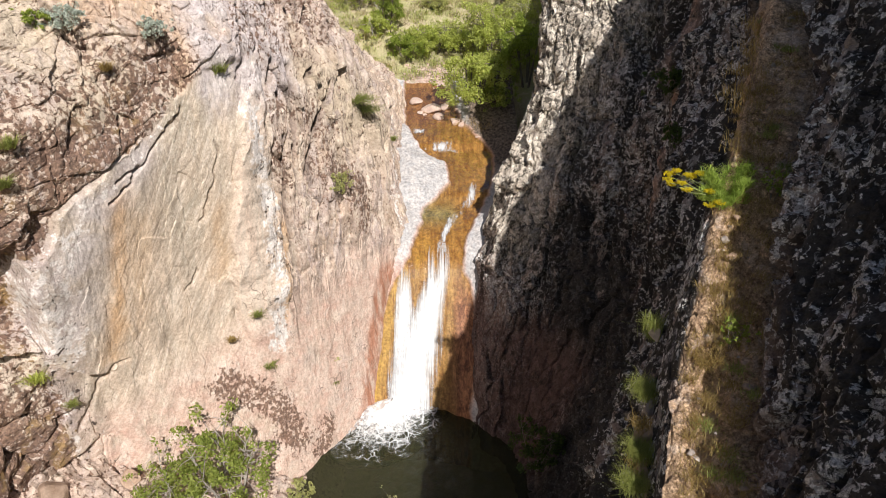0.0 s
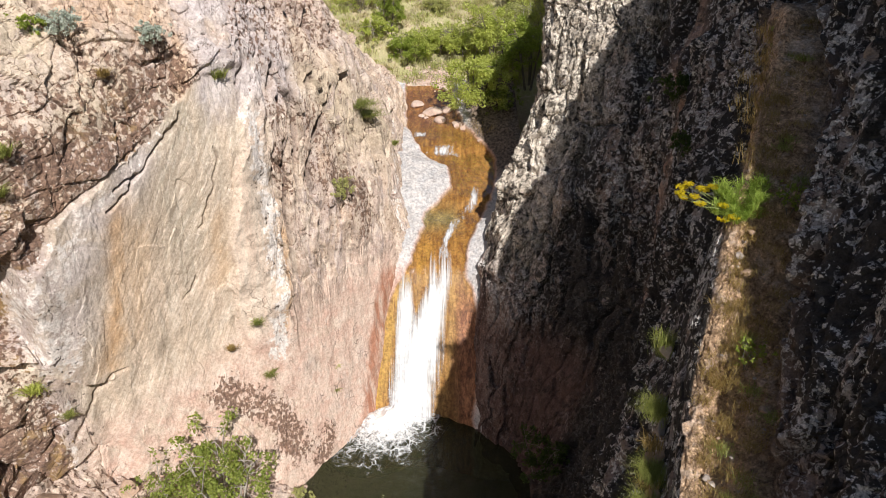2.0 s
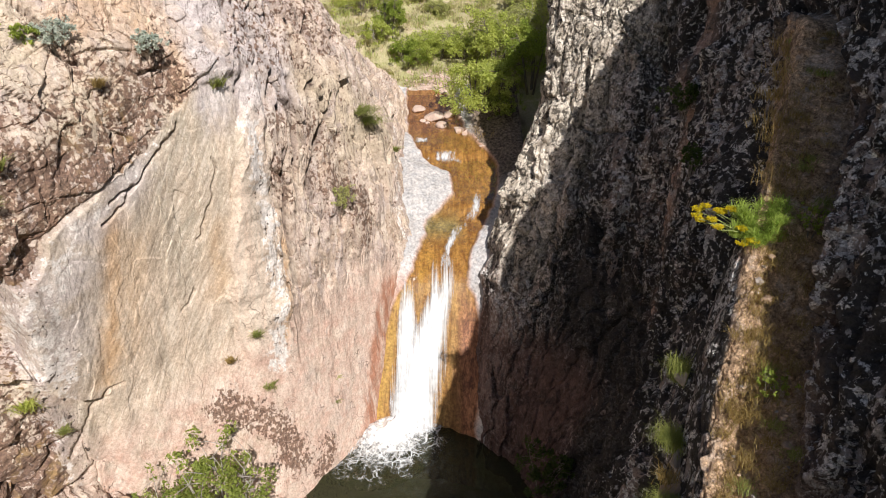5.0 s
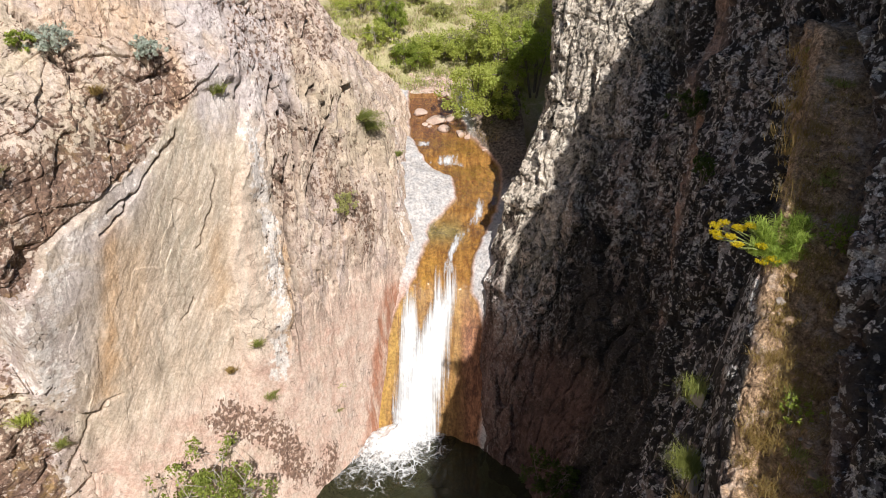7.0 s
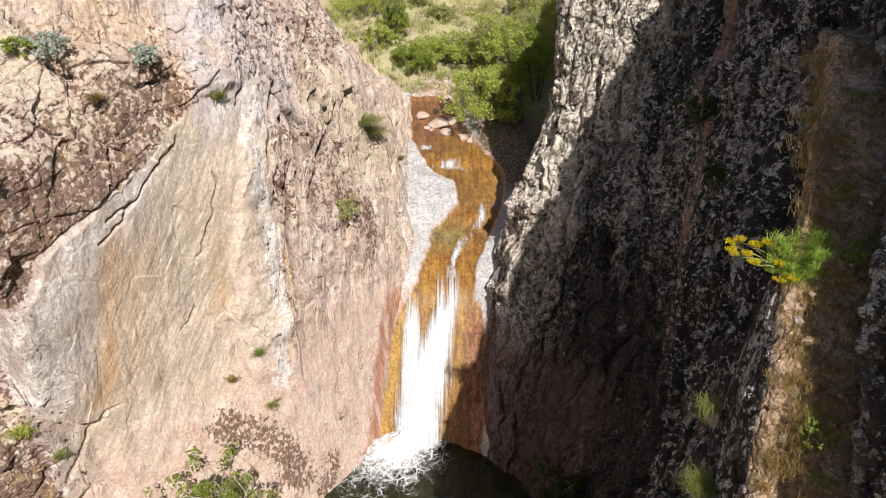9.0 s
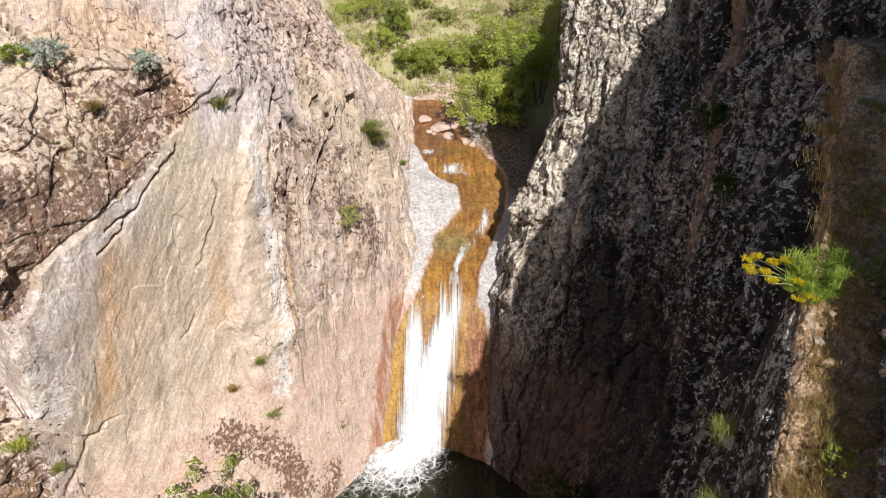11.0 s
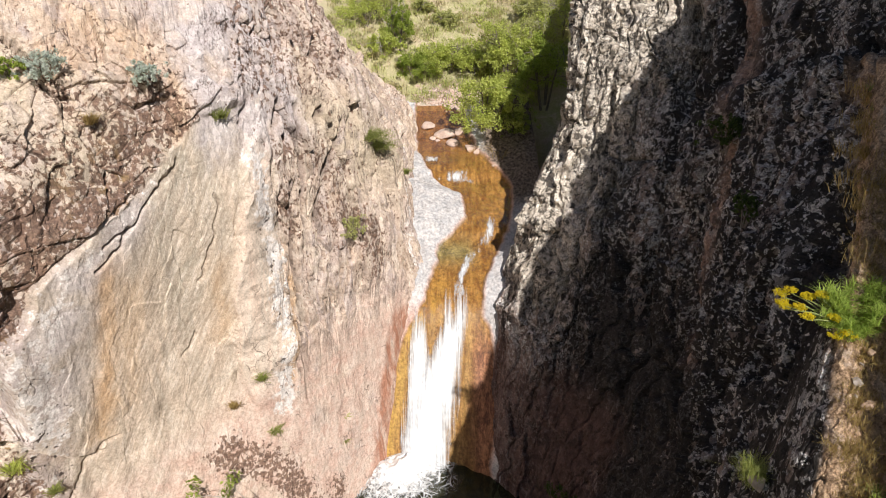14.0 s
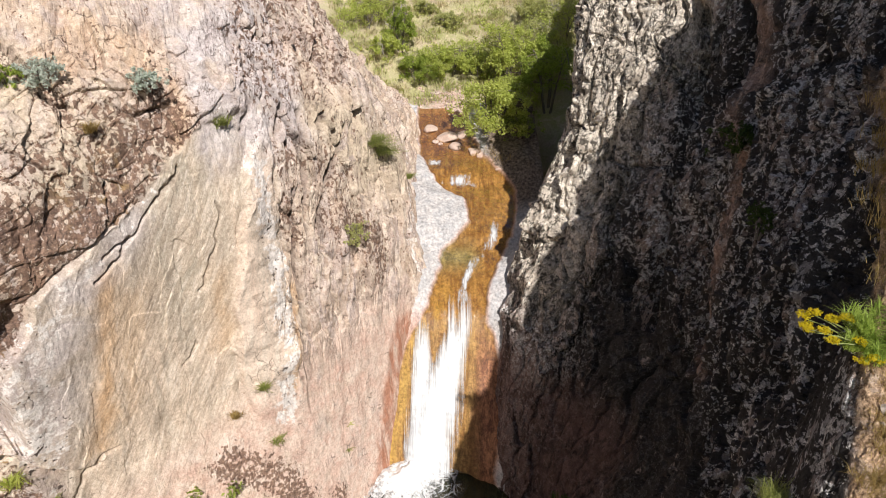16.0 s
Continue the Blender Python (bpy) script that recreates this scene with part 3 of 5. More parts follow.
def left_wall():
    tu = fine_steps([(0, 1.4, 30), (1.4, 3, 70), (3, 6.2, 480), (6.2, 7.6, 230), (7.6, 9, 50)])
    tv = fine_steps([(0, 1, 150), (1, 2, 230), (2, 3, 150), (3, 4, 40)])
    g, tu, tv = loft([LEFT_FOOT, LEFT_LOW, LEFT_MID, LEFT_HIGH, LEFT_TOP], 0, 0, tu, tv)
    shape = g.shape[:2]
    n = grid_normals(g)
    p = g.reshape(-1, 3)
    warp = 0.5 * np.stack([fbm(p * 0.5, 3, 21), fbm(p * 0.5, 3, 22), fbm(p * 0.5, 3, 23)], axis=1)
    s = 0.669 * p[:, 0] + 0.743 * p[:, 1] + 0.25 * fbm(p * 0.9, 4, 31)
    z = p[:, 2] + 0.25 * fbm(p * 0.9, 4, 32)
    # zones: the smooth slab, the ribbed part beside it, the broken upper part
    top = np.interp(s, [a for a, b in SLAB_TOP], [b for a, b in SLAB_TOP])
    edge = np.interp(z, [6, 8.9, 11.7, 14.4, 16.4, 18.5], [10.8, 10.5, 10.6, 11.2, 11.8, 13.0])
    below = step(0.0, 0.25, top - z)
    in_slab = below * step(3.55, 3.8, s) * step(-0.1, 0.2, edge - s)
    smooth = np.maximum(in_slab, step(9.3, 7.8, z) * step(4.0, 5.5, s) * step(20, 18.5, s))
    broken = (1 - below) * step(10.6, 9.8, s)
    ribs = step(11.6, 13.2, s) * step(7.0, 10.5, z)
    d = 0.30 * fbm(p * 0.33, 4, 3) * (1 - 0.6 * smooth)
    cream = step(-0.15, 0.15, s - edge) * step(12.9, 12.3, s) * step(18.0, 17.0, z) * step(5.5, 7.5, z)
    rough = (1 - 0.88 * np.maximum(smooth, cream)) * (1 - 0.7 * ribs)
    f, j = facets((p + warp * 0.6) * np.array([0.9, 0.9, 0.6]), 5, 0.7)
    d += rough * (0.12 * f - 0.02 * j)
    f, j = facets((p + warp * 0.4) * 2.3, 6, 0.7)
    d += rough * (0.06 * f - 0.006 * j)
    f, j = facets((p + warp * 0.3) * 5.0, 7, 0.7)
    d += rough * 0.025 * f
    d += 0.06 * fbm(p * np.array([1.3, 1.3, 0.35]), 4, 9) * smooth + 0.015 * ridged(p * 2.2 + warp, 3, 12) * (1 - 0.95 * smooth)
    f, j = facets(np.stack([s * 1.3, 0.2 * z + 0 * s, (z - 0.6 * s) * 0.25], axis=1) + warp * 0.3, 13, 0.8)
    d += 0.018 * in_slab * f
    tall = (p + warp * 0.5) * np.array([1.05, 1.05, 0.13])
    f, j = facets(tall, 41, 0.6)
    ribs = ribs * (1 - 0.8 * cream)
    d += ribs * (0.26 * f - 0.18 * j)
    f, j = facets(tall * 2.6, 42, 0.6)
    d += ribs * (0.09 * f - 0.06 * j)
    f, j = facets((p + warp * 0.4) * np.array([4.0, 4.0, 1.1]), 43, 0.7)
    d += ribs * 0.014 * f
    f, j = facets((p + warp * 0.8) * np.array([0.62, 0.62, 0.9]), 51, 0.5)
    d += broken * (0.14 * f - 0.04 * j)
    low = step(5.5, 3.6, s) * step(9.5, 7.0, z + 0.9 * (s - 3))
    f, j = facets((p + warp * 0.6) * np.array([0.8, 0.8, 0.7]), 55, 0.5)
    d += low * (0.30 * f - 0.2 * j)
    # the slab stands proud of the corner on its free side, and ends in a lip below
    s1 = 0.669 * p[:, 0] + 0.743 * p[:, 1] + 0.12 * fbm(p * 0.6, 2, 33)
    z1 = p[:, 2] + 0.12 * fbm(p * 0.6, 2, 34)
    lip = np.interp(s1, [2.0, 3.6, 4.1, 4.7, 5.4, 6.2], [10.8, 10.4, 9.4, 8.7, 8.3, 8.2])
    d += 0.18 * in_slab * step(6.5, 3.6, s1)
    d -= 1.3 * step(3.9, 3.7, s1) * step(1.8, 2.9, s1) * step(0.0, 0.3, z1 - lip) * step(14.4, 13.0, z1)
    d -= 0.45 * step(0.0, 0.18, lip - z1) * step(6.0, 5.0, s1) * step(1.0, 2.5, s1)
    edge1 = np.interp(z1, [6, 8.9, 11.7, 14.4, 16.4, 18.5], [10.8, 10.5, 10.6, 11.2, 11.8, 13.0])
    d += 0.22 * step(edge1 - 0.12, edge1 + 0.12, s1) * step(12.9, 12.65, s1) * step(18.5, 16.5, z1) * step(5.5, 8.0, z1)
    # weight of the shade painted along the cracks, stronger for deep ones
    seam_shade = np.zeros(len(p))
    for line, width, depth in LEFT_CRACKS:
        width = max(width, 0.11) if line[0][0] > 13 else width
        cut = np.exp(-(to_line(s1, z1, line) / width) ** 2) if line[0][0] > 13 else np.exp(-(to_line(s, z, line) / width) ** 2)
        d -= depth * cut
        seam_shade = np.maximum(seam_shade, cut * min(1.0, 2.5 * depth))
    g = g + n * (0.65 * d.reshape(shape) + 0.35 * soften(d, shape))[:, :, None]
    def near_line(width, *line):
        return np.exp(-(to_line(s, z, line) / width) ** 2)

    white = near_line(0.5, (12.0, 16.2), (12.2, 14.4), (12.45, 11.5), (12.2, 9.0), (11.8, 6.4))
    white += 0.62 * near_line(0.75, (8.3, 16.5), (6.6, 15.2), (4.7, 13.3), (4.1, 11.2), (4.4, 9.6)) * in_slab
    white += 0.20 * step(5.4, 4.4, s) * in_slab + 0.35 * step(4.6, 3.8, s) * step(10.0, 8.5, z)
    white += 0.8 * near_line(0.5, (20.7, 8.6), (21.6, 10.6), (25, 12.5))
    upper_left = (1 - below) * step(10.9, 10.2, s)
    lichen = upper_left * (0.16 + 0.36 * step(18.9, 18.2, z + 0.25 * fbm(p * 0.5, 2, 35)))
    lichen += 0.26 * near_line(0.75, (10.5, 18.4), (8.9, 17.9), (7.8, 16.9), (6.4, 16.2), (5.0, 15.1), (3.9, 13.3), (3.3, 11.0)) * (1 - 0.9 * below)
    lichen += 0.45 * near_line(0.35, (6.6, 19.9), (7.2, 19.3), (8.0, 18.9), (9.2, 18.8), (10.0, 18.9)) + 0.3 * near_line(0.7, (4.4, 16.6), (5.4, 16.6))
    lichen += 0.45 * near_line(0.9, (15.8, 13.2), (17.5, 11.8), (17.6, 10.2)) + 0.30 * near_line(0.6, (13.3, 16.5), (14.9, 15.6), (16.4, 14.6)) + 0.45 * near_line(0.4, (13.2, 14.8), (13.6, 13.2))
    lichen += 1.2 * near_line(0.95, (9.3, 5.6), (10.5, 4.5), (11.3, 3.2), (11.6, 1.8)) + 1.1 * near_line(0.7, (12.8, 0.4), (13.5, 1.3))
    lichen += 0.35 * low + 0.16 * ribs + 0.06 * step(11.0, 12.5, s) * step(13.0, 15.0, z) + (0.55 + 0.15 * step(10, 11.5, z)) * step(3.95, 3.6, s) + 0.25 * step(17.0, 18.5, z) * step(11.5, 13, s)
    masks = {
        "slab": in_slab * step(4.2, 5.0, s),
        "ribs": np.clip(step(11.4, 12.4, s) * step(5.5, 8.5, z) + step(10.2, 11.2, s) * step(16.0, 17.5, z), 0, 1),
        "pink": step(9.6, 7.4, z + 0.25 * np.abs(s - 14) * (s < 14)) * step(3.4, 5.0, s) * step(20.5, 18.5, s),
        "tan": np.clip(near_line(1.2, (15.6, 17.0), (17.0, 16.0)) + near_line(0.9, (6.6, 17.6), (8.0, 18.0)) + near_line(0.8, (5.8, 19.4), (6.0, 20.0)) + near_line(1.6, (21.0, 13.5), (18.5, 14.6)), 0, 1),
        "olive": near_line(1.1, (9.6, 16.8), (8.6, 14.8), (9.2, 12.6)) * in_slab,
        "cream": cream,
        "orange": np.clip(near_line(0.42, (7.0, 14.3), (6.6, 12.0), (5.7, 8.8)) + 0.45 * near_line(0.35, (7.7, 13.4), (7.2, 11.0), (6.8, 9.4)) + 0.55 * near_line(0.35, (10.3, 13.0), (10.0, 10.4))
                          + 0.8 * near_line(0.16, (13.1, 11.4), (12.7, 9.4), (12.3, 7.6)) + 0.6 * near_line(0.45, (9.4, 20.3), (9.5, 19.2)) + 0.5 * near_line(0.3, (10.3, 19.0), (10.0, 17.6)) + 0.5 * near_line(0.6, (7.6, 20.0), (8.4, 20.6)), 0, 1),
        "grey": np.clip(step(15.8, 17.2, z) * step(10.2, 11.0, s) * step(15.6, 14.2, s) + 0.8 * near_line(0.9, (8.0, 15.9), (6.2, 14.4), (5.0, 12.6), (4.7, 10.6)) * in_slab, 0, 1),
        "white": np.clip(white, 0, 1),
        "lichen": np.clip(lichen, 0, 1),
        "seam_shade": seam_shade,
        "gold": np.clip(step(5.2, 4.0, s) + near_line(0.9, (8.2, 16.9), (7.2, 16.4)), 0, 1),
        "speck": np.clip(step(5.6, 4.6, s) * in_slab + near_line(0.5, (11.8, 15.4), (12.3, 12.6), (12.2, 10.0), (12.0, 7.2)), 0, 1),
        "wet": step(0.5, -0.1, np.abs(s - (16.0 + 0.42 * z)) - 0.55) * step(7.8, 7.0, z),
    }
    ob = new("wall_left", grid_mesh("wall_left", g, masks, False))
    ob.data.materials.append(ROCK_LEFT)
    return tagged(ob, "sunlit pale pink and beige rock wall with brown lichen", "rock wall", kind="structure")


# ---- right wall ----
BASE = [(4.6, 41.5, -1), (3.8, 36, -1), (2.6, 31.8, -1), (1.5, 28.8, -1), (1.35, 24.6, -1), (2.9, 22.7, -1), (3.5, 20, -1), (3.4, 17, -1), (3.0, 14, -1), (2.5, 11, -1), (2, 8, -1), (1.4, 3, -1), (1, -8, -1)]
MID = [(6.0, 41.5, 8), (4.4, 36, 8), (2.9, 32.2, 8), (2.1, 29.6, 8), (2.5, 26.6, 8), (5, 24.4, 8), (6.7, 20.8, 8), (5.8, 16.6, 8), (4.7, 13.5, 8), (3.6, 11, 8), (2.9, 8, 8), (1.9, 3, 8), (1.5, -8, 8)]
HIGH = [(7.6, 41.5, 15), (6.7, 36.5, 15), (5.4, 32.8, 15), (4.25, 30, 15), (5.0, 28, 15), (7, 25.2, 15), (7.6, 21.6, 15), (6.4, 17, 15), (5.5, 12.9, 15.2), (4.2, 10.2, 14.5), (3.6, 7.8, 13.2), (2.4, 3, 11.8), (2, -8, 11.5)]
RIM = [(8.4, 41.5, 19), (7.4, 37, 19), (6.3, 33.4, 19), (4.4, 30.3, 19), (6.0, 28, 18.5), (8.0, 25.5, 17.6), (7.6, 20.6, 18.8), (7.1, 15.4, 20.5), (5.85, 12.6, 18.95), (4.8, 10.1, 17.1), (4, 8.3, 15), (2.8, 3.5, 12.6), (2.4, -8, 12)]
FOOT = [(8.7, 41.5, 20), (7.7, 37, 20), (6.9, 33.6, 20), (4.6, 30.5, 20.2), (6.6, 28, 19.4), (8.6, 25.2, 18.6), (8.3, 20.3, 20.2), (7.9, 15.2, 21.1), (6.85, 12.2, 19.7), (5.55, 9, 16.5), (4.65, 7, 15), (3.9, 3, 13.2), (4.2, -8, 13)]
TOP = [(9.6, 43, 25.5), (8.1, 37.5, 25.2), (7.5, 34.5, 24.2), (5.2, 31.2, 23.2), (8.1, 28.5, 23.5), (9.0, 25, 24.5), (9.2, 20, 25.5), (8.5, 15.8, 25.8), (8.5, 11.5, 26), (7.75, 7.7, 25.2), (7.7, 5.5, 24.1), (7, 2, 23), (6.7, -8, 22.6)]

RIGHT_CRACKS = [
    ([(28.7, 21.0), (27.8, 17.0), (26.9, 13.0)], 0.16, 0.5),
    ([(27.0, 20.6), (25.6, 17.0), (24.0, 13.0), (23.0, 10.0)], 0.20, 0.7),
    ([(25.4, 21.6), (24.2, 18.6), (22.7, 15.5), (21.8, 12.5), (20.6, 9.5)], 0.22, 0.8),
    ([(22.8, 21.4), (20.8, 17.6), (19.5, 14.5), (18.5, 11.5)], 0.22, 0.8),
    ([(19.6, 20.8), (17.7, 17.5), (16.7, 14.5), (15.7, 12.0)], 0.14, 0.5),
    ([(16.6, 17.2), (15.2, 15.0), (14.0, 12.0)], 0.12, 0.4),
]


def right_wall():
    tu = fine_steps([(0, 1.5, 25), (1.5, 2.6, 70), (2.6, 5.4, 190), (5.4, 8, 220), (8, 10.6, 260), (10.6, 12, 40)])
    tv = fine_steps([(0, 1, 90), (1, 2, 110), (2, 3, 80), (3, 4, 70), (4, 5, 110)])
    g, tu, tv = loft([BASE, MID, HIGH, RIM, FOOT, TOP], 0, 0, tu, tv)
    shape = g.shape[:2]
    n = -grid_normals(g)
    n = n * np.where(n[:, :, :1].mean() > 0, -1.0, 1.0)
    p = g.reshape(-1, 3)
    u, v = np.repeat(tu[None, :], shape[0], 0).reshape(-1), np.repeat(tv[:, None], shape[1], 1).reshape(-1)
    warp = 0.4 * np.stack([fbm(p * 0.6, 3, 61), fbm(p * 0.6, 3, 62), fbm(p * 0.6, 3, 63)], axis=1)
    near = step(5.0, 7.5, u)
    floor = step(2.82, 2.97, v) * step(4.05, 3.85, v) * step(6.6, 7.2, u)
    # steep plates that climb away from the camera on the near part, upright ribs on the far buttress
    along = np.stack([p[:, 0] * 0.25, 0.90 * p[:, 1] - 0.44 * p[:, 2], 0.12 * (0.44 * p[:, 1] + 0.90 * p[:, 2])], axis=1) + warp * 0.5
    f, j = facets(along * 1.25, 71, 0.6)
    plates = 0.45 * f - 0.20 * j
    f, j = facets((along + 3.3) * 3.2, 72, 0.6)
    plates += 0.20 * f - 0.12 * j
    tall = (p + warp) * np.array([1.0, 1.0, 0.16])
    f, j = facets(tall, 74, 0.6)
    ribs = 0.32 * f - 0.22 * j
    f, j = facets(tall * 2.7, 75, 0.6)
    ribs += 0.10 * f - 0.07 * j
    d = (near * plates + (1 - near) * ribs) * (1 - 0.85 * floor) * (1 - 0.45 * step(4.0, 4.3, v) * step(8.3, 9.2, u))
    f, j = facets((p + warp * 0.4) * 2.6, 83, 0.7)
    d += (0.22 * fbm(p * 0.5, 4, 81) * (1 - 0.7 * step(4.0, 4.3, v) * step(8.3, 9.2, u)) + (0.03 + 0.015 * near) * f - 0.01 * j) * (1 - 0.6 * floor)
    f, j = facets((p + warp * 0.3) * 6.5, 84, 0.7)
    d += 0.03 * f + 0.012 * ridged(p * 5.1 + warp, 2, 85)
    d -= 0.25 * np.exp(-((v - 3.95) / 0.06) ** 2) * near
    d -= 0.2 * np.exp(-((v - 2.75) / 0.4) ** 2) * step(6.4, 7.0, u) * step(8.7, 8.1, u)
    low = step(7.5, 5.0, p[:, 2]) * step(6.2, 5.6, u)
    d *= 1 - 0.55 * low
    d *= 1 - 0.8 * step(1.5, 2.0, v) * step(2.95, 2.85, v) * step(7.8, 8.6, u)
    for line, width, depth in RIGHT_CRACKS:
        d -= depth * np.exp(-(to_line(p[:, 1] + 0.5 * warp[:, 1], p[:, 2] + 0.5 * warp[:, 2], line) / width) ** 2) * step(6.0, 8.0, p[:, 2]) * step(3.8, 4.3, u)
    g = g + n * (0.65 * d.reshape(shape) + 0.35 * soften(d, shape))[:, :, None]
    masks = {
        "far": 1 - near,
        "black": np.clip((near * 0.9 + step(4.2, 5, u) * 0.6) * (1 - floor) * (1 - 0.1 * step(4.1, 4.3, v)), 0, 1),
        "soil": floor,
        "deep": step(13.5, 9.5, p[:, 2]) * step(8.6, 7.2, u) * step(4.2, 5.2, u),
        "bare": np.clip(np.exp(-(to_line(p[:, 1], p[:, 2], [(24.8, 21.4), (23.7, 20.0), (21.2, 16.6), (20.5, 13.6), (19.4, 11.0)]) / 0.42) ** 2) + 0.5 * np.exp(-((v - 4.0) / 0.08) ** 2) * step(7.6, 8.2, u), 0, 1),
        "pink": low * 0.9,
        "pale": step(4.9, 4.0, u) * step(0.9, 1.2, v),
    }
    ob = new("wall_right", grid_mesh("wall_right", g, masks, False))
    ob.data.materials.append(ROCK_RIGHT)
    return tagged(ob, "shaded dark grey rock wall with black and pale lichen", "rock wall", kind="structure")


wall_left, wall_right = left_wall(), right_wall()

# ---- stream bed, chute and water ----
PROFILE = np.array([(43, 12.9), (40, 11.7), (37.3, 10.7), (36.4, 10.2), (34, 9.3), (33, 8.95), (32.3, 8.5), (30.6, 7.9), (29.3, 7.3), (28.55, 6.65), (27.9, 5.5), (26.6, 2.6), (25.5, 0.0), (24.4, -2.6)])
EDGE_Y = [24.4, 25.5, 26.7, 27.9, 28.45, 28.9, 29.74, 31.0, 32.0, 32.8, 33.7, 35.4, 36.0, 36.65, 38.65, 41, 43]
EDGE_LEFT = [-4.6, -4.2, -3.6, -2.75, -2.15, -1.7, -1.45, -1.1, -1.06, -0.2, 0.42, 0.25, -0.8, -1.33, -2.26, -2.5, -2.5]
EDGE_RIGHT = [1.3, 1.35, 1.7, 1.5, 1.05, 1.0, 1.13, 1.6, 2.05, 2.4, 2.7, 2.9, 2.9, 2.7, 1.2, 0.5, 0.4]


def profile(count):
    return spline(PROFILE, even(PROFILE, count))


def stream_bed():
    q = profile(330)
    x = np.linspace(-5.5, 4.5, 190)
    tan = np.gradient(q, axis=0)
    tan /= np.linalg.norm(tan, axis=1)[:, None]
    up = np.stack([tan[:, 1], -tan[:, 0]], axis=1)
    X, Y = np.meshgrid(x, q[:, 0])
    Z = np.repeat(q[:, 1][:, None], len(x), 1)
    p = np.stack([X, Y, Z], axis=2).reshape(-1, 3)
    wob = 0.10 * fbm(p * 1.6, 4, 91)
    yy = p[:, 1]
    out = np.maximum(np.interp(yy, EDGE_Y, EDGE_LEFT) - p[:, 0], p[:, 0] - np.interp(yy, EDGE_Y, EDGE_RIGHT)) + wob
    chute = step(29.2, 28.2, yy)
    wet = step(0.12, -0.05, out)
    h = (0.22 - 0.18 * chute) * step(-0.12, 0.12, out) + 0.25 * np.clip(out, 0, 2) + (0.07 - 0.055 * chute) * fbm(p * np.array([1.6, 1.0, 1.0]), 5, 93)
    groove = ridged(p * np.array([1.5, 0.12, 0.12]), 4, 95)
    h += chute * 0.035 * groove
    h += chute * 0.45 * np.clip(p[:, 0] + 0.2, 0, 2) * step(27.6, 25.4, yy)
    h = h.reshape(X.shape)
    g = np.stack([X, Y + h * up[:, 0][:, None], Z + h * up[:, 1][:, None]], axis=2)
    masks = {
        "wet": wet,
        "red": np.clip(step(0.3, 0.9, p[:, 0]) * step(28.6, 27.4, yy) + 0.5 * step(38.0, 39.4, yy), 0, 1) * wet,
        "olive": np.exp(-((yy - 31.7) / 0.8) ** 2) * step(1.2, 0.2, p[:, 0]),
        "earth": step(1.2, 1.8, p[:, 0]) * step(33.5, 35.5, yy),
        "gold": np.exp(-((out + 0.45) / 0.45) ** 2) * step(0.0, -0.6, p[:, 0]) * step(30.5, 29.0, yy),
        "rose": np.clip(chute * step(0.3, -0.3, p[:, 0]) + 0.8 * np.exp(-((out - 0.06) / 0.09) ** 2), 0, 1),
    }
    ob = new("stream_bed", grid_mesh("stream_bed", g, masks))
    ob.data.materials.append(BED)
    return tagged(ob, "wet ochre stream bed and chute between grey slabs", "stream bed", kind="structure")


def water_strip(name, y0, y1, lift, material, label, category, left=EDGE_LEFT, right=EDGE_RIGHT, nx=40, ny=120, rough=0.05, inset=0.0, ys=EDGE_Y):
    q = profile(500)
    q = q[(q[:, 0] <= y1) & (q[:, 0] >= y0)]
    at = np.linspace(0, len(q) - 1, ny)
    q = np.stack([np.interp(at, np.arange(len(q)), q[:, k]) for k in (0, 1)], axis=1)
    tan = np.gradient(q, axis=0)
    tan /= np.maximum(np.linalg.norm(tan, axis=1)[:, None], 1e-6)
    up = np.stack([tan[:, 1], -tan[:, 0]], axis=1)
    f = np.linspace(0, 1, nx)
    a, b = np.interp(q[:, 0], ys, left) + inset, np.interp(q[:, 0], ys, right) - inset
    X = a[:, None] * (1 - f) + b[:, None] * f
    Y, Z = np.repeat(q[:, 0][:, None], nx, 1), np.repeat(q[:, 1][:, None], nx, 1)
    p = np.stack([X, Y, Z], axis=2).reshape(-1, 3)
    h = lift + rough * fbm(p * np.array([2.0, 1.2, 1.2]), 4, 101).reshape(X.shape)
    edge = np.minimum(f, 1 - f)[None, :] * 2 * np.ones_like(X)
    ends = np.minimum(np.linspace(0, 1, ny), np.linspace(1, 0, ny))[:, None] * 2 * np.ones_like(X)
    g = np.stack([X, Y + h * up[:, 0][:, None], Z + h * up[:, 1][:, None]], axis=2)
    ob = new(name, grid_mesh(name, g, {"edge": edge, "patch": np.minimum(edge, ends), "rim": np.minimum(edge * 1.3, np.clip(np.linspace(-0.05, 3.6, ny)[:, None] + 0.30 * fbm(np.stack([X * 2.0, Y * 0, Z * 0], axis=2).reshape(-1, 3), 3, 103).reshape(X.shape), -0.3, 1))}))
    ob.data.materials.append(material)
    return tagged(ob, label, category, kind="structure")


stream_bed()
water_strip("water_stream", 28.5, 42.5, 0.07, STREAM, "shallow clear brown stream over ochre rock", "water", ny=260, inset=-0.15, rough=0.03)
FALL_Y = [25.2, 26.0, 26.5, 27.2, 27.9, 28.5, 29.0]
fall = water_strip("waterfall", 25.2, 28.75, 0.30, FALL, "thin white strand of the waterfall on the ochre chute", "waterfall", [-2.95, -2.9, -2.8, -2.6, -2.42, -2.25, -2.1], [-1.2, -1.1, -1.1, -1.35, -1.55, -1.7, -1.7], 50, 160, 0.10, 0.0, FALL_Y)
CORE_Y = [25.2, 26.0, 26.5, 27.16, 27.7, 28.3, 30.1]
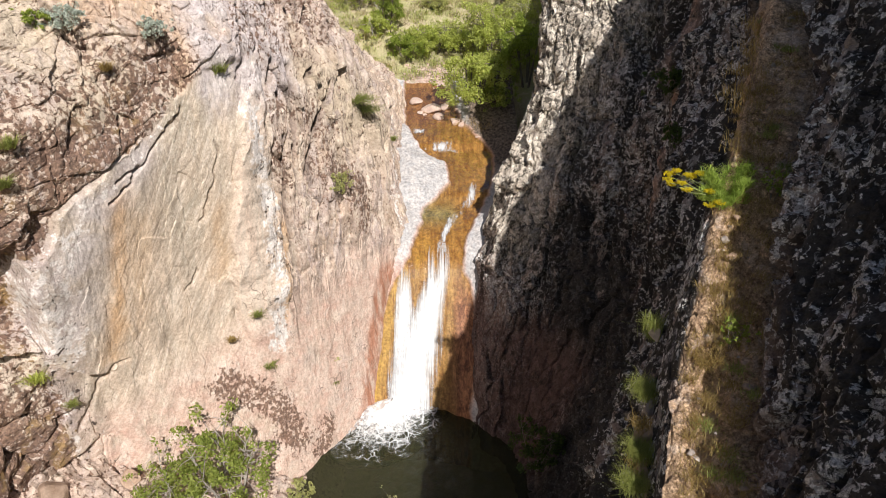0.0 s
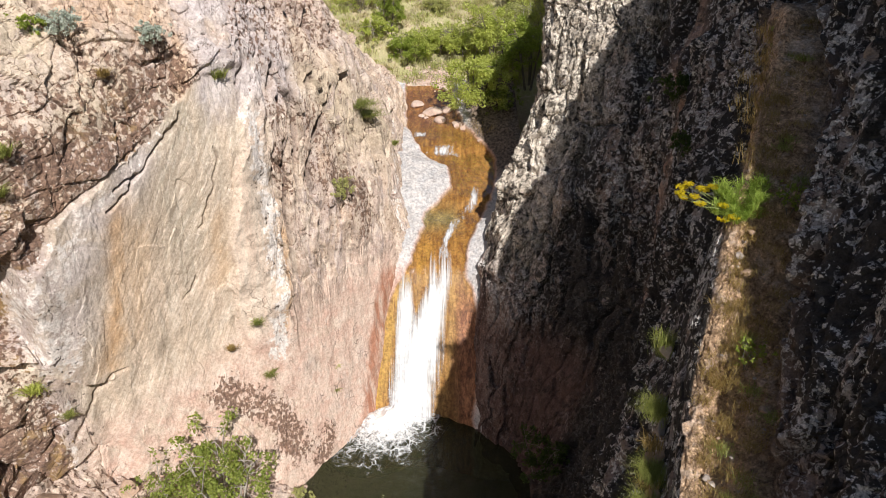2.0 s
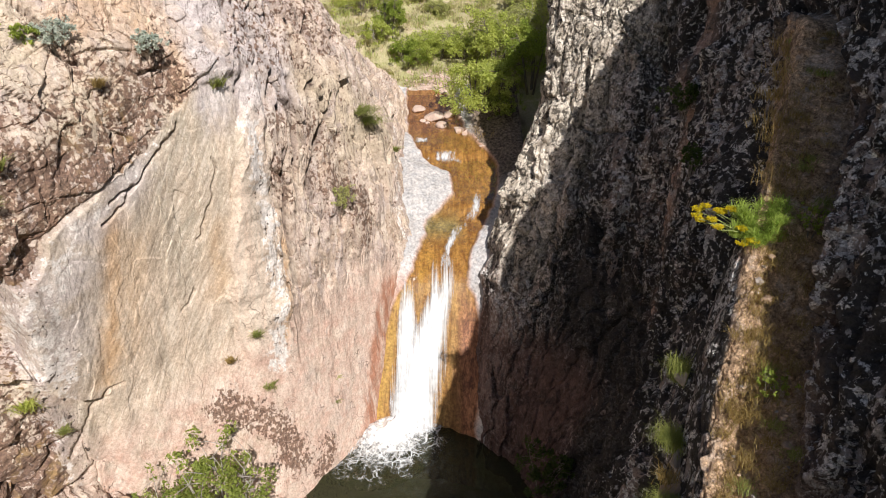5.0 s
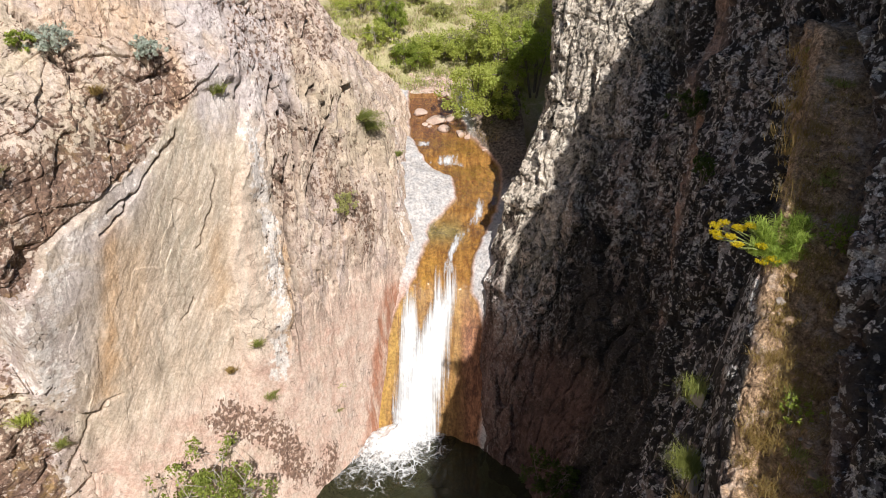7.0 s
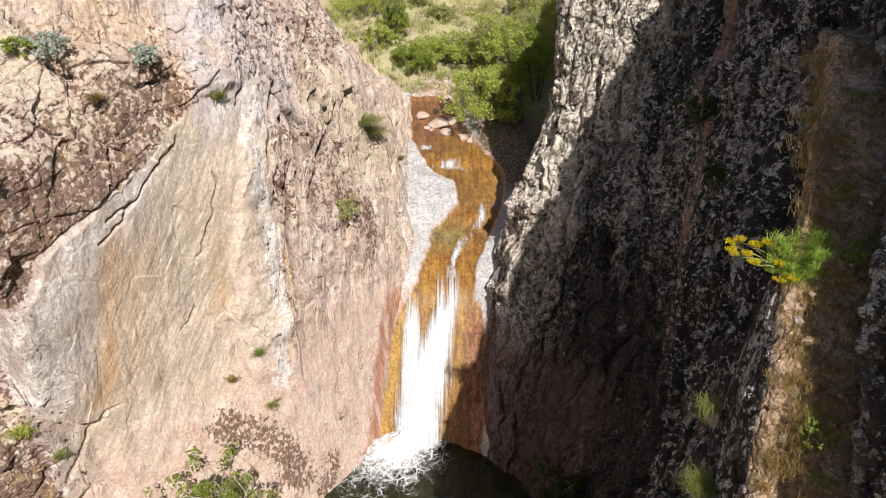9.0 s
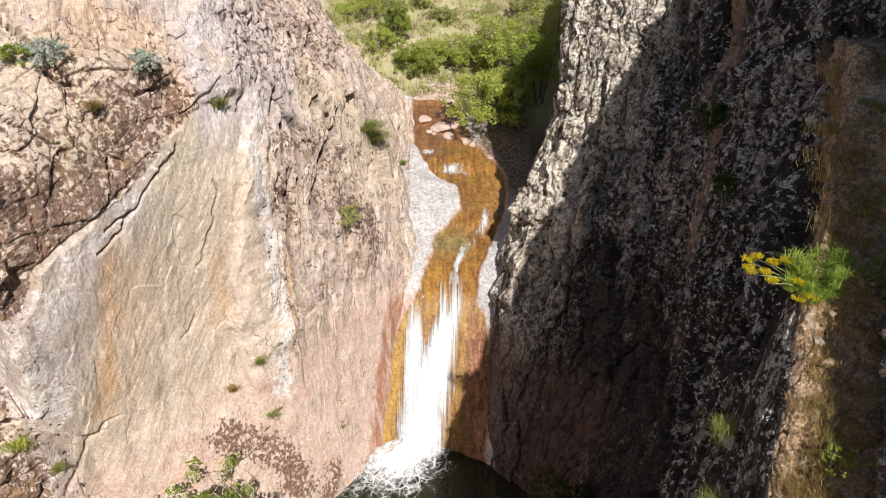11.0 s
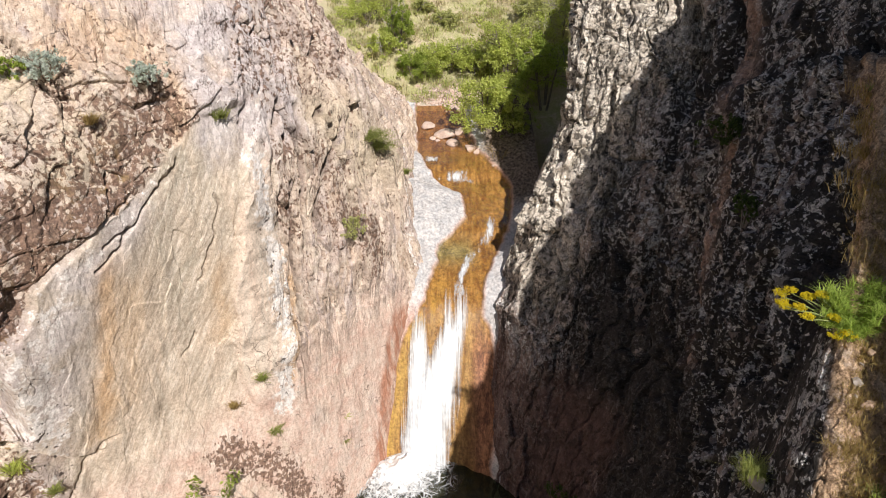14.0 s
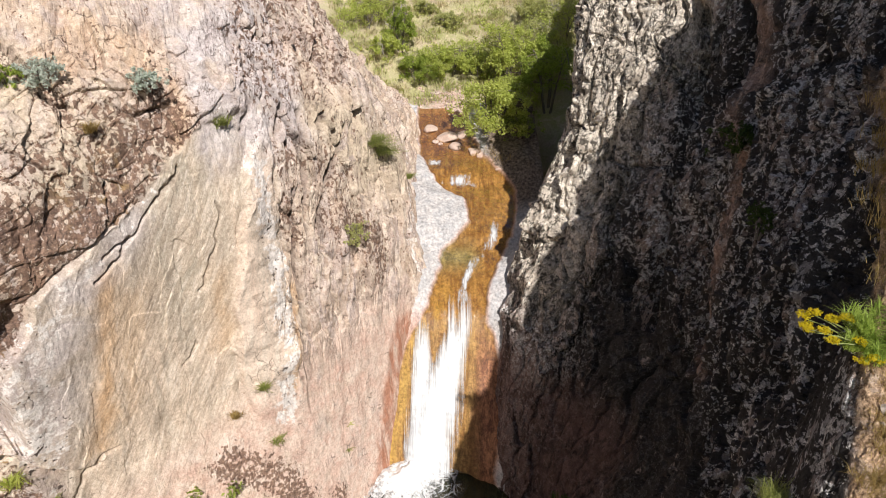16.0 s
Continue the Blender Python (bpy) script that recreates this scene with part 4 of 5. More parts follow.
fall_core = water_strip("waterfall", 25.2, 29.45, 0.36, FALL, "white waterfall sliding down an ochre chute", "waterfall", [-3.0, -2.9, -2.6, -2.0, -1.45, -0.9, -0.55], [-0.5, -0.3, -0.1, 0.1, 0.22, 0.35, 0.45], 60, 160, 0.12, 0.0, CORE_Y)
RIFFLE = white_water("riffle", ((5.0, 0.0, 0.0), (0.0, 1.4, 0.5), (0.0, 0.0, 0.6)), 0.66, 1.0, "patch")
for ys, left, right in (([36.1, 36.6, 37.4], [0.2, -1.4, -0.4], [1.2, 1.0, 0.5]), ([28.6, 30.1, 31.2, 32.3], [-0.5, -0.3, 0.1, 0.7], [0.3, 0.35, 0.9, 1.8]),
                        ([31.6, 32.3, 33.0, 34.3], [0.4, 0.8, 1.3, 1.65], [1.6, 1.85, 2.0, 2.1]), ([37.7, 38.4], [-2.0, -2.0], [-0.8, -0.9])):
    water_strip("riffle", ys[0], ys[-1], 0.12, RIFFLE, "white riffle on the shallow stream", "riffle", left, right, 24, 60, 0.06, 0.0, ys)


# ---- foam and pool ----
def splash():
    """The heap of white water where the fall meets the pool, thinning into foam."""
    r, a = np.meshgrid(np.linspace(0, 1, 60), np.linspace(0, 2 * math.pi, 120))
    c, w = np.cos(a), np.sin(a)
    x = -2.5 + r * c * np.where(c < 0, 3.4, 3.0) - 0.5 * r * np.clip(-w, 0, 1)
    y = 25.25 + r * w * np.where(w < 0, 3.7, 1.7) + 0.22 * (x + 2.3)
    p = np.stack([x, y, 0 * x], axis=2).reshape(-1, 3)
    bumpy = (0.30 * fbm(p * 1.4, 4, 111)).reshape(x.shape)
    z = 0.06 + 1.1 * np.clip(1 - r * 1.25, 0, 1) ** 1.3 * (0.8 + bumpy)
    g = np.stack([x, y, z], axis=2)
    ob = new("foam", grid_mesh("foam", g, {"edge": np.clip(1.55 - 1.75 * r, -0.2, 1.2)}))
    ob.data.materials.append(FOAM)
    return tagged(ob, "white foam where the waterfall meets the pool", "foam", kind="structure")


def pool():
    x, y = np.meshgrid(np.linspace(-11, 6, 150), np.linspace(3, 28, 200))
    p = np.stack([x, y, 0 * x], axis=2).reshape(-1, 3)
    near = np.exp(-np.hypot(p[:, 0] + 2.2, p[:, 1] - 24.5) / 3.0)
    z = (0.16 * near * fbm(p * 1.5, 4, 121) + 0.03 * fbm(p * 1.6, 4, 122)).reshape(x.shape)
    ob = new("water_pool", grid_mesh("water_pool", np.stack([x, y, z], axis=2)))
    ob.data.materials.append(POOL)
    return tagged(ob, "dark green pool below the waterfall", "water", kind="structure")


splash()
pool()


# ---- ground ----
def axis_steps(lo, hi, fine_lo, fine_hi, step_size):
    inner = np.arange(fine_lo, fine_hi + 1e-6, step_size)
    left = fine_lo - np.geomspace(step_size, fine_lo - lo, 26)[::-1]
    right_side = fine_hi + np.geomspace(step_size, hi - fine_hi, 26)
    return np.concatenate([left, inner, right_side])


def ground_height(x, y):
    """Valley floor, canyon floor and the plateau on both sides."""
    valley = 11.9 + (y - 41) * 0.42
    valley = np.where(y > 62, 20.7 + (y - 62) * 0.22, valley)
    side = np.clip(-2.0 - x, 0, 60) * 0.35 * step(43, 47, y) + np.clip(x - 4.5, 0, 60) * 0.45
    valley = valley + side + np.where(y > 41.5, 0.25 * np.sin(0.7 * x + 0.3 * y) + 0.2 * np.sin(0.9 * y - 0.4 * x), 0)
    lx = np.interp(y, [-600, -8, 14, 19, 22, 26, 29, 33, 37, 43, 46], [-60, -23.2, -19.2, -16.7, -13.7, -9.6, -8.8, -8.6, -9.8, -13.2, -40])
    rx = np.interp(y, [-600, -8, 2, 5.5, 11.5, 15.8, 20, 25, 31.6, 34.5, 43, 46], [60, 7.2, 7.3, 7.8, 9.2, 10.1, 10.2, 9.9, 8.0, 8.6, 10.8, 30])
    away = np.maximum(lx - x, x - rx)
    canyon = -2.5 + 0 * x
    floor = np.where(y > 41.5, valley, canyon)
    top = np.maximum(24.3 + 0.12 * np.clip(away, 0, 80), floor)
    return floor + (top - floor) * step(0.0, 1.6, away)


def ground():
    gx, gy = np.meshgrid(axis_steps(-700, 700, -32, 32, 0.5), axis_steps(-700, 900, -10, 64, 0.5))
    p = np.stack([gx, gy, 0 * gx], axis=2).reshape(-1, 3)
    gz = ground_height(gx, gy) + (0.25 * fbm(p * 0.4, 4, 131) * (p[:, 1] > 41.5)).reshape(gx.shape)
    gravel = np.exp(-(((p[:, 0] + 1.0) / 1.5) ** 2 + ((p[:, 1] - 43.2) / 1.7) ** 2))
    ob = new("ground", grid_mesh("ground", np.stack([gx, gy, gz], axis=2), {"gravel": gravel}))
    ob.data.materials.append(SLOPE)
    return tagged(ob, "dry grassy slope with patches of green", "ground", kind="structure")


ground()


def bank():
    """The rubble bank at the foot of the left wall, beside the pool."""
    x, y = np.meshgrid(np.linspace(-16, -4.6, 170), np.linspace(9, 22.6, 170))
    shore = np.interp(y, [9, 14, 17, 19, 20.1, 21.4, 22.6], [-2.5, -4.4, -5.2, -5.8, -6.1, -5.9, -5.4])
    p = np.stack([x, y, 0 * x], axis=2).reshape(-1, 3)
    z = -0.35 + 0.62 * np.clip(shore - x, -1, 9)
    c1, c2, cv = cells((p + 0.3 * np.stack([fbm(p * 0.6, 3, 141), fbm(p * 0.6, 3, 142), 0 * p[:, 0]], axis=1)) * 0.9, 143)
    rough = 0.7 * (cv - 0.5) - 0.3 * np.exp(-((c2 - c1) / 0.07) ** 2) + 0.25 * ridged(p * 0.9, 5, 144)
    z = z + (rough * step(-0.5, 1.0, (shore - x).reshape(-1))).reshape(x.shape)
    ob = new("ground_bank", grid_mesh("ground_bank", np.stack([x, y, z], axis=2), {"lichen": 0.45 + 0 * p[:, 0], "pink": 0.4 + 0 * p[:, 0]}, False))
    ob.data.materials.append(ROCK_LEFT)
    return tagged(ob, "broken brown rock bank beside the pool", "rock bank", kind="structure")


bank()


# ---- makers ----
def mesh_of(name, verts, faces, material, smooth=False):
    me = bpy.data.meshes.new(name)
    me.from_pydata(verts, [], faces)
    me.polygons.foreach_set("use_smooth", np.full(len(me.polygons), smooth))
    me.materials.append(material)
    me.update()
    return me


def part(name, me, parent, label=""):
    ob = new(name, me)
    ob.parent = parent
    return tagged(ob, label)


def empty(name, at):
    ob = new(name)
    ob.location = at
    ob.empty_display_size = 0.2
    return ob


def tube(points, radii, sides=7):
    """Vertices and faces of a tapering tube through points."""
    verts, faces = [], []
    for i, (c, r) in enumerate(zip(points, radii)):
        d = (Vector(points[min(i + 1, len(points) - 1)]) - Vector(points[max(i - 1, 0)])).normalized()
        a = d.orthogonal().normalized()
        b = d.cross(a)
        for k in range(sides):
            t = 2 * math.pi * k / sides
            verts.append(tuple(Vector(c) + r * (math.cos(t) * a + math.sin(t) * b)))
    for i in range(len(points) - 1):
        for k in range(sides):
            j = (k + 1) % sides
            faces.append((i * sides + k, i * sides + j, (i + 1) * sides + j, (i + 1) * sides + k))
    faces.append(tuple(range((len(points) - 1) * sides, len(points) * sides)))
    return verts, faces


def join(parts):
    verts, faces = [], []
    for v, f in parts:
        o = len(verts)
        verts += v
        faces += [tuple(i + o for i in q) for q in f]
    return verts, faces


def leaves(rng, centres, spread, count, size, up=0.35):
    """Small bent leaves scattered round clump centres."""
    c = np.asarray(centres)[rng.randint(0, len(centres), count)]
    off = rng.normal(size=(count, 3))
    off /= np.linalg.norm(off, axis=1)[:, None]
    c = c + off * (spread * rng.rand(count, 1) ** 0.45)
    ax = rng.normal(size=(count, 3)) + off * 0.6
    ax /= np.linalg.norm(ax, axis=1)[:, None]
    nn = rng.normal(size=(count, 3)) + np.array([0, 0, up * 3]) + off * 0.5
    sd = np.cross(ax, nn)
    sd /= np.maximum(np.linalg.norm(sd, axis=1)[:, None], 1e-6)
    nn = np.cross(sd, ax)
    L = (size * (0.6 + 0.8 * rng.rand(count)))[:, None]
    v = np.stack([c - ax * L * 0.5, c + sd * L * 0.3 + nn * L * 0.06, c + ax * L * 0.5 - nn * L * 0.1, c - sd * L * 0.3 + nn * L * 0.06], axis=1)
    return v.reshape(-1, 3).tolist(), np.arange(count * 4).reshape(-1, 4).tolist()


def bush(name, at, height, radius, seed, material, label, count=3000, size=0.13, stems=5, clumps=40, trunk=0.07, flat=1.0, category="tree", bark=None, lean=(0, 0), loose=0.17):
    """A tree or shrub: tapering stems with limbs, and a crown of small leaves in uneven clumps."""
    rng = np.random.RandomState(seed)
    top = empty(name, at)
    wood, ends = [], []
    for k in range(stems):
        a, tilt = rng.rand() * 6.28, 0.25 + 0.6 * rng.rand()
        pts, q = [], np.array([0.12 * radius * math.cos(a), 0.12 * radius * math.sin(a), -0.25])
        reach = np.array([math.cos(a) * radius * tilt + lean[0], math.sin(a) * radius * tilt + lean[1], height * (0.65 + 0.3 * rng.rand())])
        for i in range(6):
            f = i / 5
            pts.append(tuple(q * (1 - f) + reach * f + np.array([0, 0, 0.1 * height * math.sin(f * 3.14)]) + rng.normal(size=3) * 0.03 * radius * f))
        wood.append(tube(pts, [trunk * (1 - 0.8 * i / 5) for i in range(6)], 6))
        for i in range(2, 6):
            for _ in range(2):
                b = np.array(pts[i]) + rng.normal(size=3) * np.array([0.42, 0.42, 0.22]) * radius
                wood.append(tube([pts[i], tuple((np.array(pts[i]) + b) / 2 + np.array([0, 0, 0.05 * radius])), tuple(b)], [trunk * 0.4, trunk * 0.28, trunk * 0.1], 5))
                ends.append(b)
    part("trunk", mesh_of("trunk", *join(wood), bark or BARK, True), top)
    for k in range(clumps):
        a, r = rng.rand() * 6.28, radius * math.sqrt(rng.rand())
        dome = math.sqrt(max(0.0, 1 - (r / radius) ** 2))
        ends.append(np.array([r * math.cos(a) + lean[0], r * math.sin(a) + lean[1], height * (0.30 + (0.25 + 0.45 * rng.rand()) * dome * flat)]))
    part("crown", mesh_of("crown", *leaves(rng, ends, radius * loose, count, size), material), top)
    return tagged(top, label, category)


def blades(rng, centres, count, length, width, spread, droop=0.4, lean=(0, 0, 0)):
    """Grass blades, each a bent tapering strip."""
    c = np.asarray(centres, float)
    c = c[rng.randint(0, len(c), count)] + rng.normal(size=(count, 3)) * np.array([spread, spread, spread * 0.2])
    a = rng.rand(count) * 2 * math.pi
    out = np.stack([np.cos(a), np.sin(a), 0 * a], axis=1)
    L = (length * (0.5 + 0.7 * rng.rand(count)))[:, None]
    tilt = (droop * (0.3 + rng.rand(count)))[:, None]
    side = np.stack([-np.sin(a), np.cos(a), 0 * a], axis=1) * width
    up = np.array([[0, 0, 1.0]]) + np.array([lean])
    m = c + L * (0.55 * up + 0.35 * tilt * out)
    e = c + L * (0.9 * up * (1 - 0.25 * tilt) + 1.0 * tilt * out)
    v = np.stack([c - side, c + side, m + side * 0.7, m - side * 0.7, e], axis=1)
    k = np.arange(count) * 5
    quads = np.stack([k, k + 1, k + 2, k + 3], axis=1).tolist()
    tris = np.stack([k + 3, k + 2, k + 4], axis=1).tolist()
    return v.reshape(-1, 3).tolist(), quads + tris


def tuft(name, at, length, seed, material, label, count=260, width=0.012, spread=0.12, droop=0.6, lean=(0, 0, 0), category="grass tuft"):
    rng = np.random.RandomState(seed)
    top = empty(name, at)
    part("foliage", mesh_of("foliage", *blades(rng, [(0, 0, 0)], count, length, width, spread, droop, lean), material), top)
    return tagged(top, label, category)


def stone(name, at, size, seed, material, label, category="stone", turn=0.0, cuts=9, group=""):
    """A worn block: a ball cut by planes and roughened."""
    rng = random.Random(seed)
    bm = bmesh.new()
    bmesh.ops.create_icosphere(bm, subdivisions=3, radius=1)
    planes = []
    for _ in range(cuts):
        d = Vector((rng.gauss(0, 1), rng.gauss(0, 1), rng.gauss(0, 1))).normalized()
        planes.append((d, 0.45 + 0.4 * rng.random()))
    off = Vector((seed * 3.7, seed * 1.3, 0))
    for v in bm.verts:
        for d, k in planes:
            over = v.co.dot(d) - k
            if over > 0:
                v.co -= d * over * 0.98
        v.co *= 1 + 0.05 * noise.noise(v.co * 2.2 + off) + 0.025 * noise.noise(v.co * 6 + off)
        v.co = Vector((v.co.x * size[0], v.co.y * size[1], v.co.z * size[2]))
    me = bpy.data.meshes.new(name)
    bm.to_mesh(me)
    bm.free()
    me.polygons.foreach_set("use_smooth", np.full(len(me.polygons), cuts < 8))
    me.materials.append(material)
    ob = new(name, me)
    ob.location = at
    ob.rotation_euler = (0, 0, turn)
    return tagged(ob, label, category, group)


def on_ground(x, y, sink=0.0):
    return (x, y, float(ground_height(np.array([x]), np.array([y]))[0]) - sink)


def stream_level(y):
    return float(np.interp(y, PROFILE[::-1, 0], PROFILE[::-1, 1]))


# ---- trees of the upper valley ----
bush("alder_tree", (1.9, 40.0, 11.5), 4.2, 2.0, 1, LEAF_FRESH, "leafy green alder leaning over the stream", 9000, 0.13, 6, 60, 0.07, 1.0, bark=BARK, lean=(-0.1, -0.6))
bush("alder_tree", on_ground(3.6, 44.3), 4.6, 2.0, 2, LEAF_FRESH, "tall light green alder behind the stream bank", 9000, 0.13, 6, 60, 0.07)
bush("alder_tree", on_ground(5.6, 43.0), 4.8, 1.9, 3, LEAF_DEEP, "dark green tree in the shade of the rock wall", 7500, 0.13, 5, 50, 0.08)
bush("birch_tree", on_ground(4.6, 47.4), 3.4, 1.7, 4, LEAF_PALE, "thin yellow-green tree with pale stems on the slope", 4500, 0.12, 6, 40, 0.05, bark=DEADWOOD)
bush("birch_tree", on_ground(7.2, 49.0), 3.2, 2.0, 5, LEAF_PALE, "thin pale green tree high on the slope", 4125, 0.12, 6, 40, 0.05, bark=DEADWOOD)
bush("juniper_bush", on_ground(-3.9, 48.0), 3.0, 1.05, 6, LEAF_DEEP, "bright green dense bushy young tree", 5250, 0.11, 5, 40, 0.05, 1.3, "bush")
bush("low_shrub", on_ground(-2.7, 46.0), 1.9, 1.3, 7, LEAF_DEEP, "low dark green shrub above the gravel", 4500, 0.11, 5, 40, 0.04, 1.0, "shrub")
bush("low_shrub", on_ground(-0.6, 46.4), 2.1, 1.5, 8, LEAF_FRESH, "rounded green shrub above the gravel", 5250, 0.11, 5, 40, 0.04, 1.0, "shrub")
bush("low_shrub", on_ground(1.2, 46.0), 2.0, 1.4, 9, LEAF_FRESH, "rounded green shrub among the trees", 4875, 0.11, 5, 40, 0.04, 1.0, "shrub")
bush("low_shrub", on_ground(3.4, 50.0), 0.9, 0.9, 10, LEAF_PALE, "yellow-green shrub on the dry slope", 3750, 0.11, 5, 36, 0.04, 1.0, "shrub")
bush("low_shrub", on_ground(-6.4, 49.5), 2.0, 1.7, 11, LEAF_FRESH, "green shrub at the edge of the rock wall", 3750, 0.11, 5, 36, 0.04, 1.0, "shrub")
bush("low_shrub", on_ground(-7.6, 52.5), 2.2, 1.8, 12, LEAF_DEEP, "dark green shrub at the top of the slope", 3750, 0.11, 5, 36, 0.04, 1.0, "shrub")
bush("low_shrub", on_ground(-2.4, 53.5), 0.8, 0.9, 13, LEAF_PALE, "pale green shrub on the dry slope", 3000, 0.11, 5, 36, 0.04, 1.0, "shrub")
bush("low_shrub", on_ground(8.2, 54.0), 2.4, 2.2, 14, LEAF_FRESH, "green shrub high on the slope", 3750, 0.12, 5, 36, 0.04, 1.0, "shrub")
for k, (x, y, h, r) in enumerate([(-1.6, 47.0, 1.5, 1.3), (0.6, 47.2, 1.3, 1.2), (2.6, 46.6, 2.6, 1.5), (-4.9, 47.0, 1.6, 1.2), (-5.4, 51.4, 1.8, 1.5), (5.4, 46.2, 3.4, 1.8), (7.0, 47.6, 3.2, 2.0), (5.6, 51.8, 1.4, 1.3), (7.2, 53.8, 1.6, 1.4), (3.3, 42.4, 2.6, 1.5), (-0.6, 51.6, 1.0, 1.0)]):
    bush("low_shrub", on_ground(x, y), h, r, 120 + k, (LEAF_FRESH, LEAF_PALE, LEAF_PALE)[k % 3], "light green shrub among the trees of the slope", 3150, 0.12, 5, 36, 0.035, 1.0, "shrub", (BARK, DEADWOOD)[k % 2])
for k, (x, y) in enumerate([(-9.5, 56), (-5.5, 57.5), (1.5, 60), (6.8, 58), (11, 58), (-13, 53)]):
    bush("low_shrub", on_ground(x, y), 2.0, 1.9, 20 + k, (LEAF_FRESH, LEAF_PALE)[k % 2], "green shrub far up the slope", 2625, 0.13, 4, 30, 0.04, 1.0, "shrub")


def dead_branch():
    rng = np.random.RandomState(5)
    at = np.array(on_ground(-4.6, 50.5))
    top = empty("dead_tree", tuple(at))
    wood = []
    for k in range(7):
        a = rng.rand() * 6.28
        pts = [(0, 0, -0.2)]
        d = np.array([math.cos(a) * 0.5, math.sin(a) * 0.5, 0.8])
        for i in range(6):
            pts.append(tuple(np.array(pts[-1]) + d * 0.45 + rng.normal(size=3) * 0.12))
            if i > 1:
                b = np.array(pts[-1]) + rng.normal(size=3) * 0.5 + np.array([0, 0, 0.2])
                wood.append(tube([pts[-1], tuple(b)], [0.02, 0.006], 5))
        wood.append(tube(pts, [0.05 - 0.006 * i for i in range(7)], 6))
    part("trunk", mesh_of("trunk", *join(wood), DEADWOOD, True), top)
    tagged(top, "bare grey dead tree with forked branches", "dead tree")


dead_branch()


def slope_grass():
    rng = np.random.RandomState(9)
    xs, ys = rng.uniform(-9, 11, 900), rng.uniform(43.5, 60, 900)
    zs = ground_height(xs, ys)
    c = np.stack([xs, ys, zs], axis=1)
    for mat, lo, hi, label in ((SLOPE_STRAW, 0, 450, "tufts of dry straw-coloured grass on the slope"), (SLOPE_GRASS, 450, 900, "tufts of green grass on the slope")):
        ob = new("slope_grass", mesh_of("slope_grass", *blades(rng, c[lo:hi], 20000, 0.34, 0.022, 0.30, 0.9), mat))
        tagged(ob, label, "grass", kind="stuff")


slope_grass()

bush("low_shrub", (3.3, 39.2, 12.0), 1.6, 1.0, 141, LEAF_MID, "low green shrub on the shaded stream bank", 2600, 0.11, 4, 26, 0.03, 1.0, "shrub")
tuft("dry_grass", (2.5, 38.2, 11.0), 0.8, 142, STRAW, "dry grass hanging over the stream bank", 260, 0.012, 0.3, 0.9)
tuft("dry_grass", (1.8, 38.9, 11.2), 0.7, 143, STRAW, "dry grass hanging over the stream bank", 260, 0.012, 0.3, 0.9)

# ---- stones in and by the stream ----
for k, (x, y, sx, sy, sz) in enumerate([(-1.75, 41.0, 0.36, 0.34, 0.24), (-0.75, 40.2, 0.56, 0.5, 0.32), (0.15, 40.5, 0.3, 0.32, 0.24), (-0.3, 39.5, 0.34, 0.3, 0.2), (0.75, 39.0, 0.36, 0.3, 0.2), (1.3, 38.7, 0.3, 0.24, 0.18), (-1.45, 39.9, 0.17, 0.16, 0.1), (-1.15, 39.7, 0.13, 0.12, 0.08), (2.3, 37.5, 0.34, 0.22, 0.14)]):
    stone("boulder", (x, y, stream_level(y) + 0.06), (1.25 * sx, 1.25 * sy, 1.25 * sz), 40 + k, STONE_PINK, "rounded pale pink boulder lying in the stream", "boulder", 0.7 * k, 5, "boulders in the stream")


def gravel():
    rng = np.random.RandomState(3)
    base_v, base_f = [], []
    bm = bmesh.new()
    bmesh.ops.create_icosphere(bm, subdivisions=1, radius=1)
    v0 = np.array([tuple(v.co) for v in bm.verts])
    f0 = [tuple(v.index for v in f.verts) for f in bm.faces]
    bm.free()
    for k in range(900):
        x, y = -1.0 + 1.0 * rng.normal(), 42.9 + 1.1 * rng.normal()
        if y < 41.2:
            continue
        r = 0.05 + 0.16 * rng.rand() ** 3
        q = v0 * (1 + 0.2 * rng.normal(size=v0.shape)) * np.array([r, r * 0.9, r * 0.6]) + np.array(on_ground(x, y))
        o = len(base_v)
        base_v += q.tolist()
        base_f += [tuple(i + o for i in t) for t in f0]
    ob = new("gravel", mesh_of("gravel", base_v, base_f, STONE_PINK))
    tagged(ob, "pale gravel and small stones beside the stream", "gravel", kind="stuff")


gravel()

# ---- plants and stones of the left side ----
bush("big_shrub", (-8.0, 16.9, 2.2), 4.0, 2.0, 31, LEAF_MID, "large open green shrub at the foot of the sunlit wall", 5200, 0.13, 9, 26, 0.04, 1.0, "shrub", DEADWOOD, (0, 0), 0.15)
bush("low_shrub", (-9.9, 16.3, 3.4), 2.2, 1.1, 32, LEAF_MID, "small yellow-green shrub beside the large one", 1800, 0.10, 4, 30, 0.03, 1.0, "shrub", DEADWOOD)
bush("low_shrub", (-6.1, 19.7, 0.1), 0.8, 0.6, 33, LEAF_PALE, "yellowish plant at the edge of the pool", 1200, 0.09, 4, 20, 0.02, 1.0, "shrub")
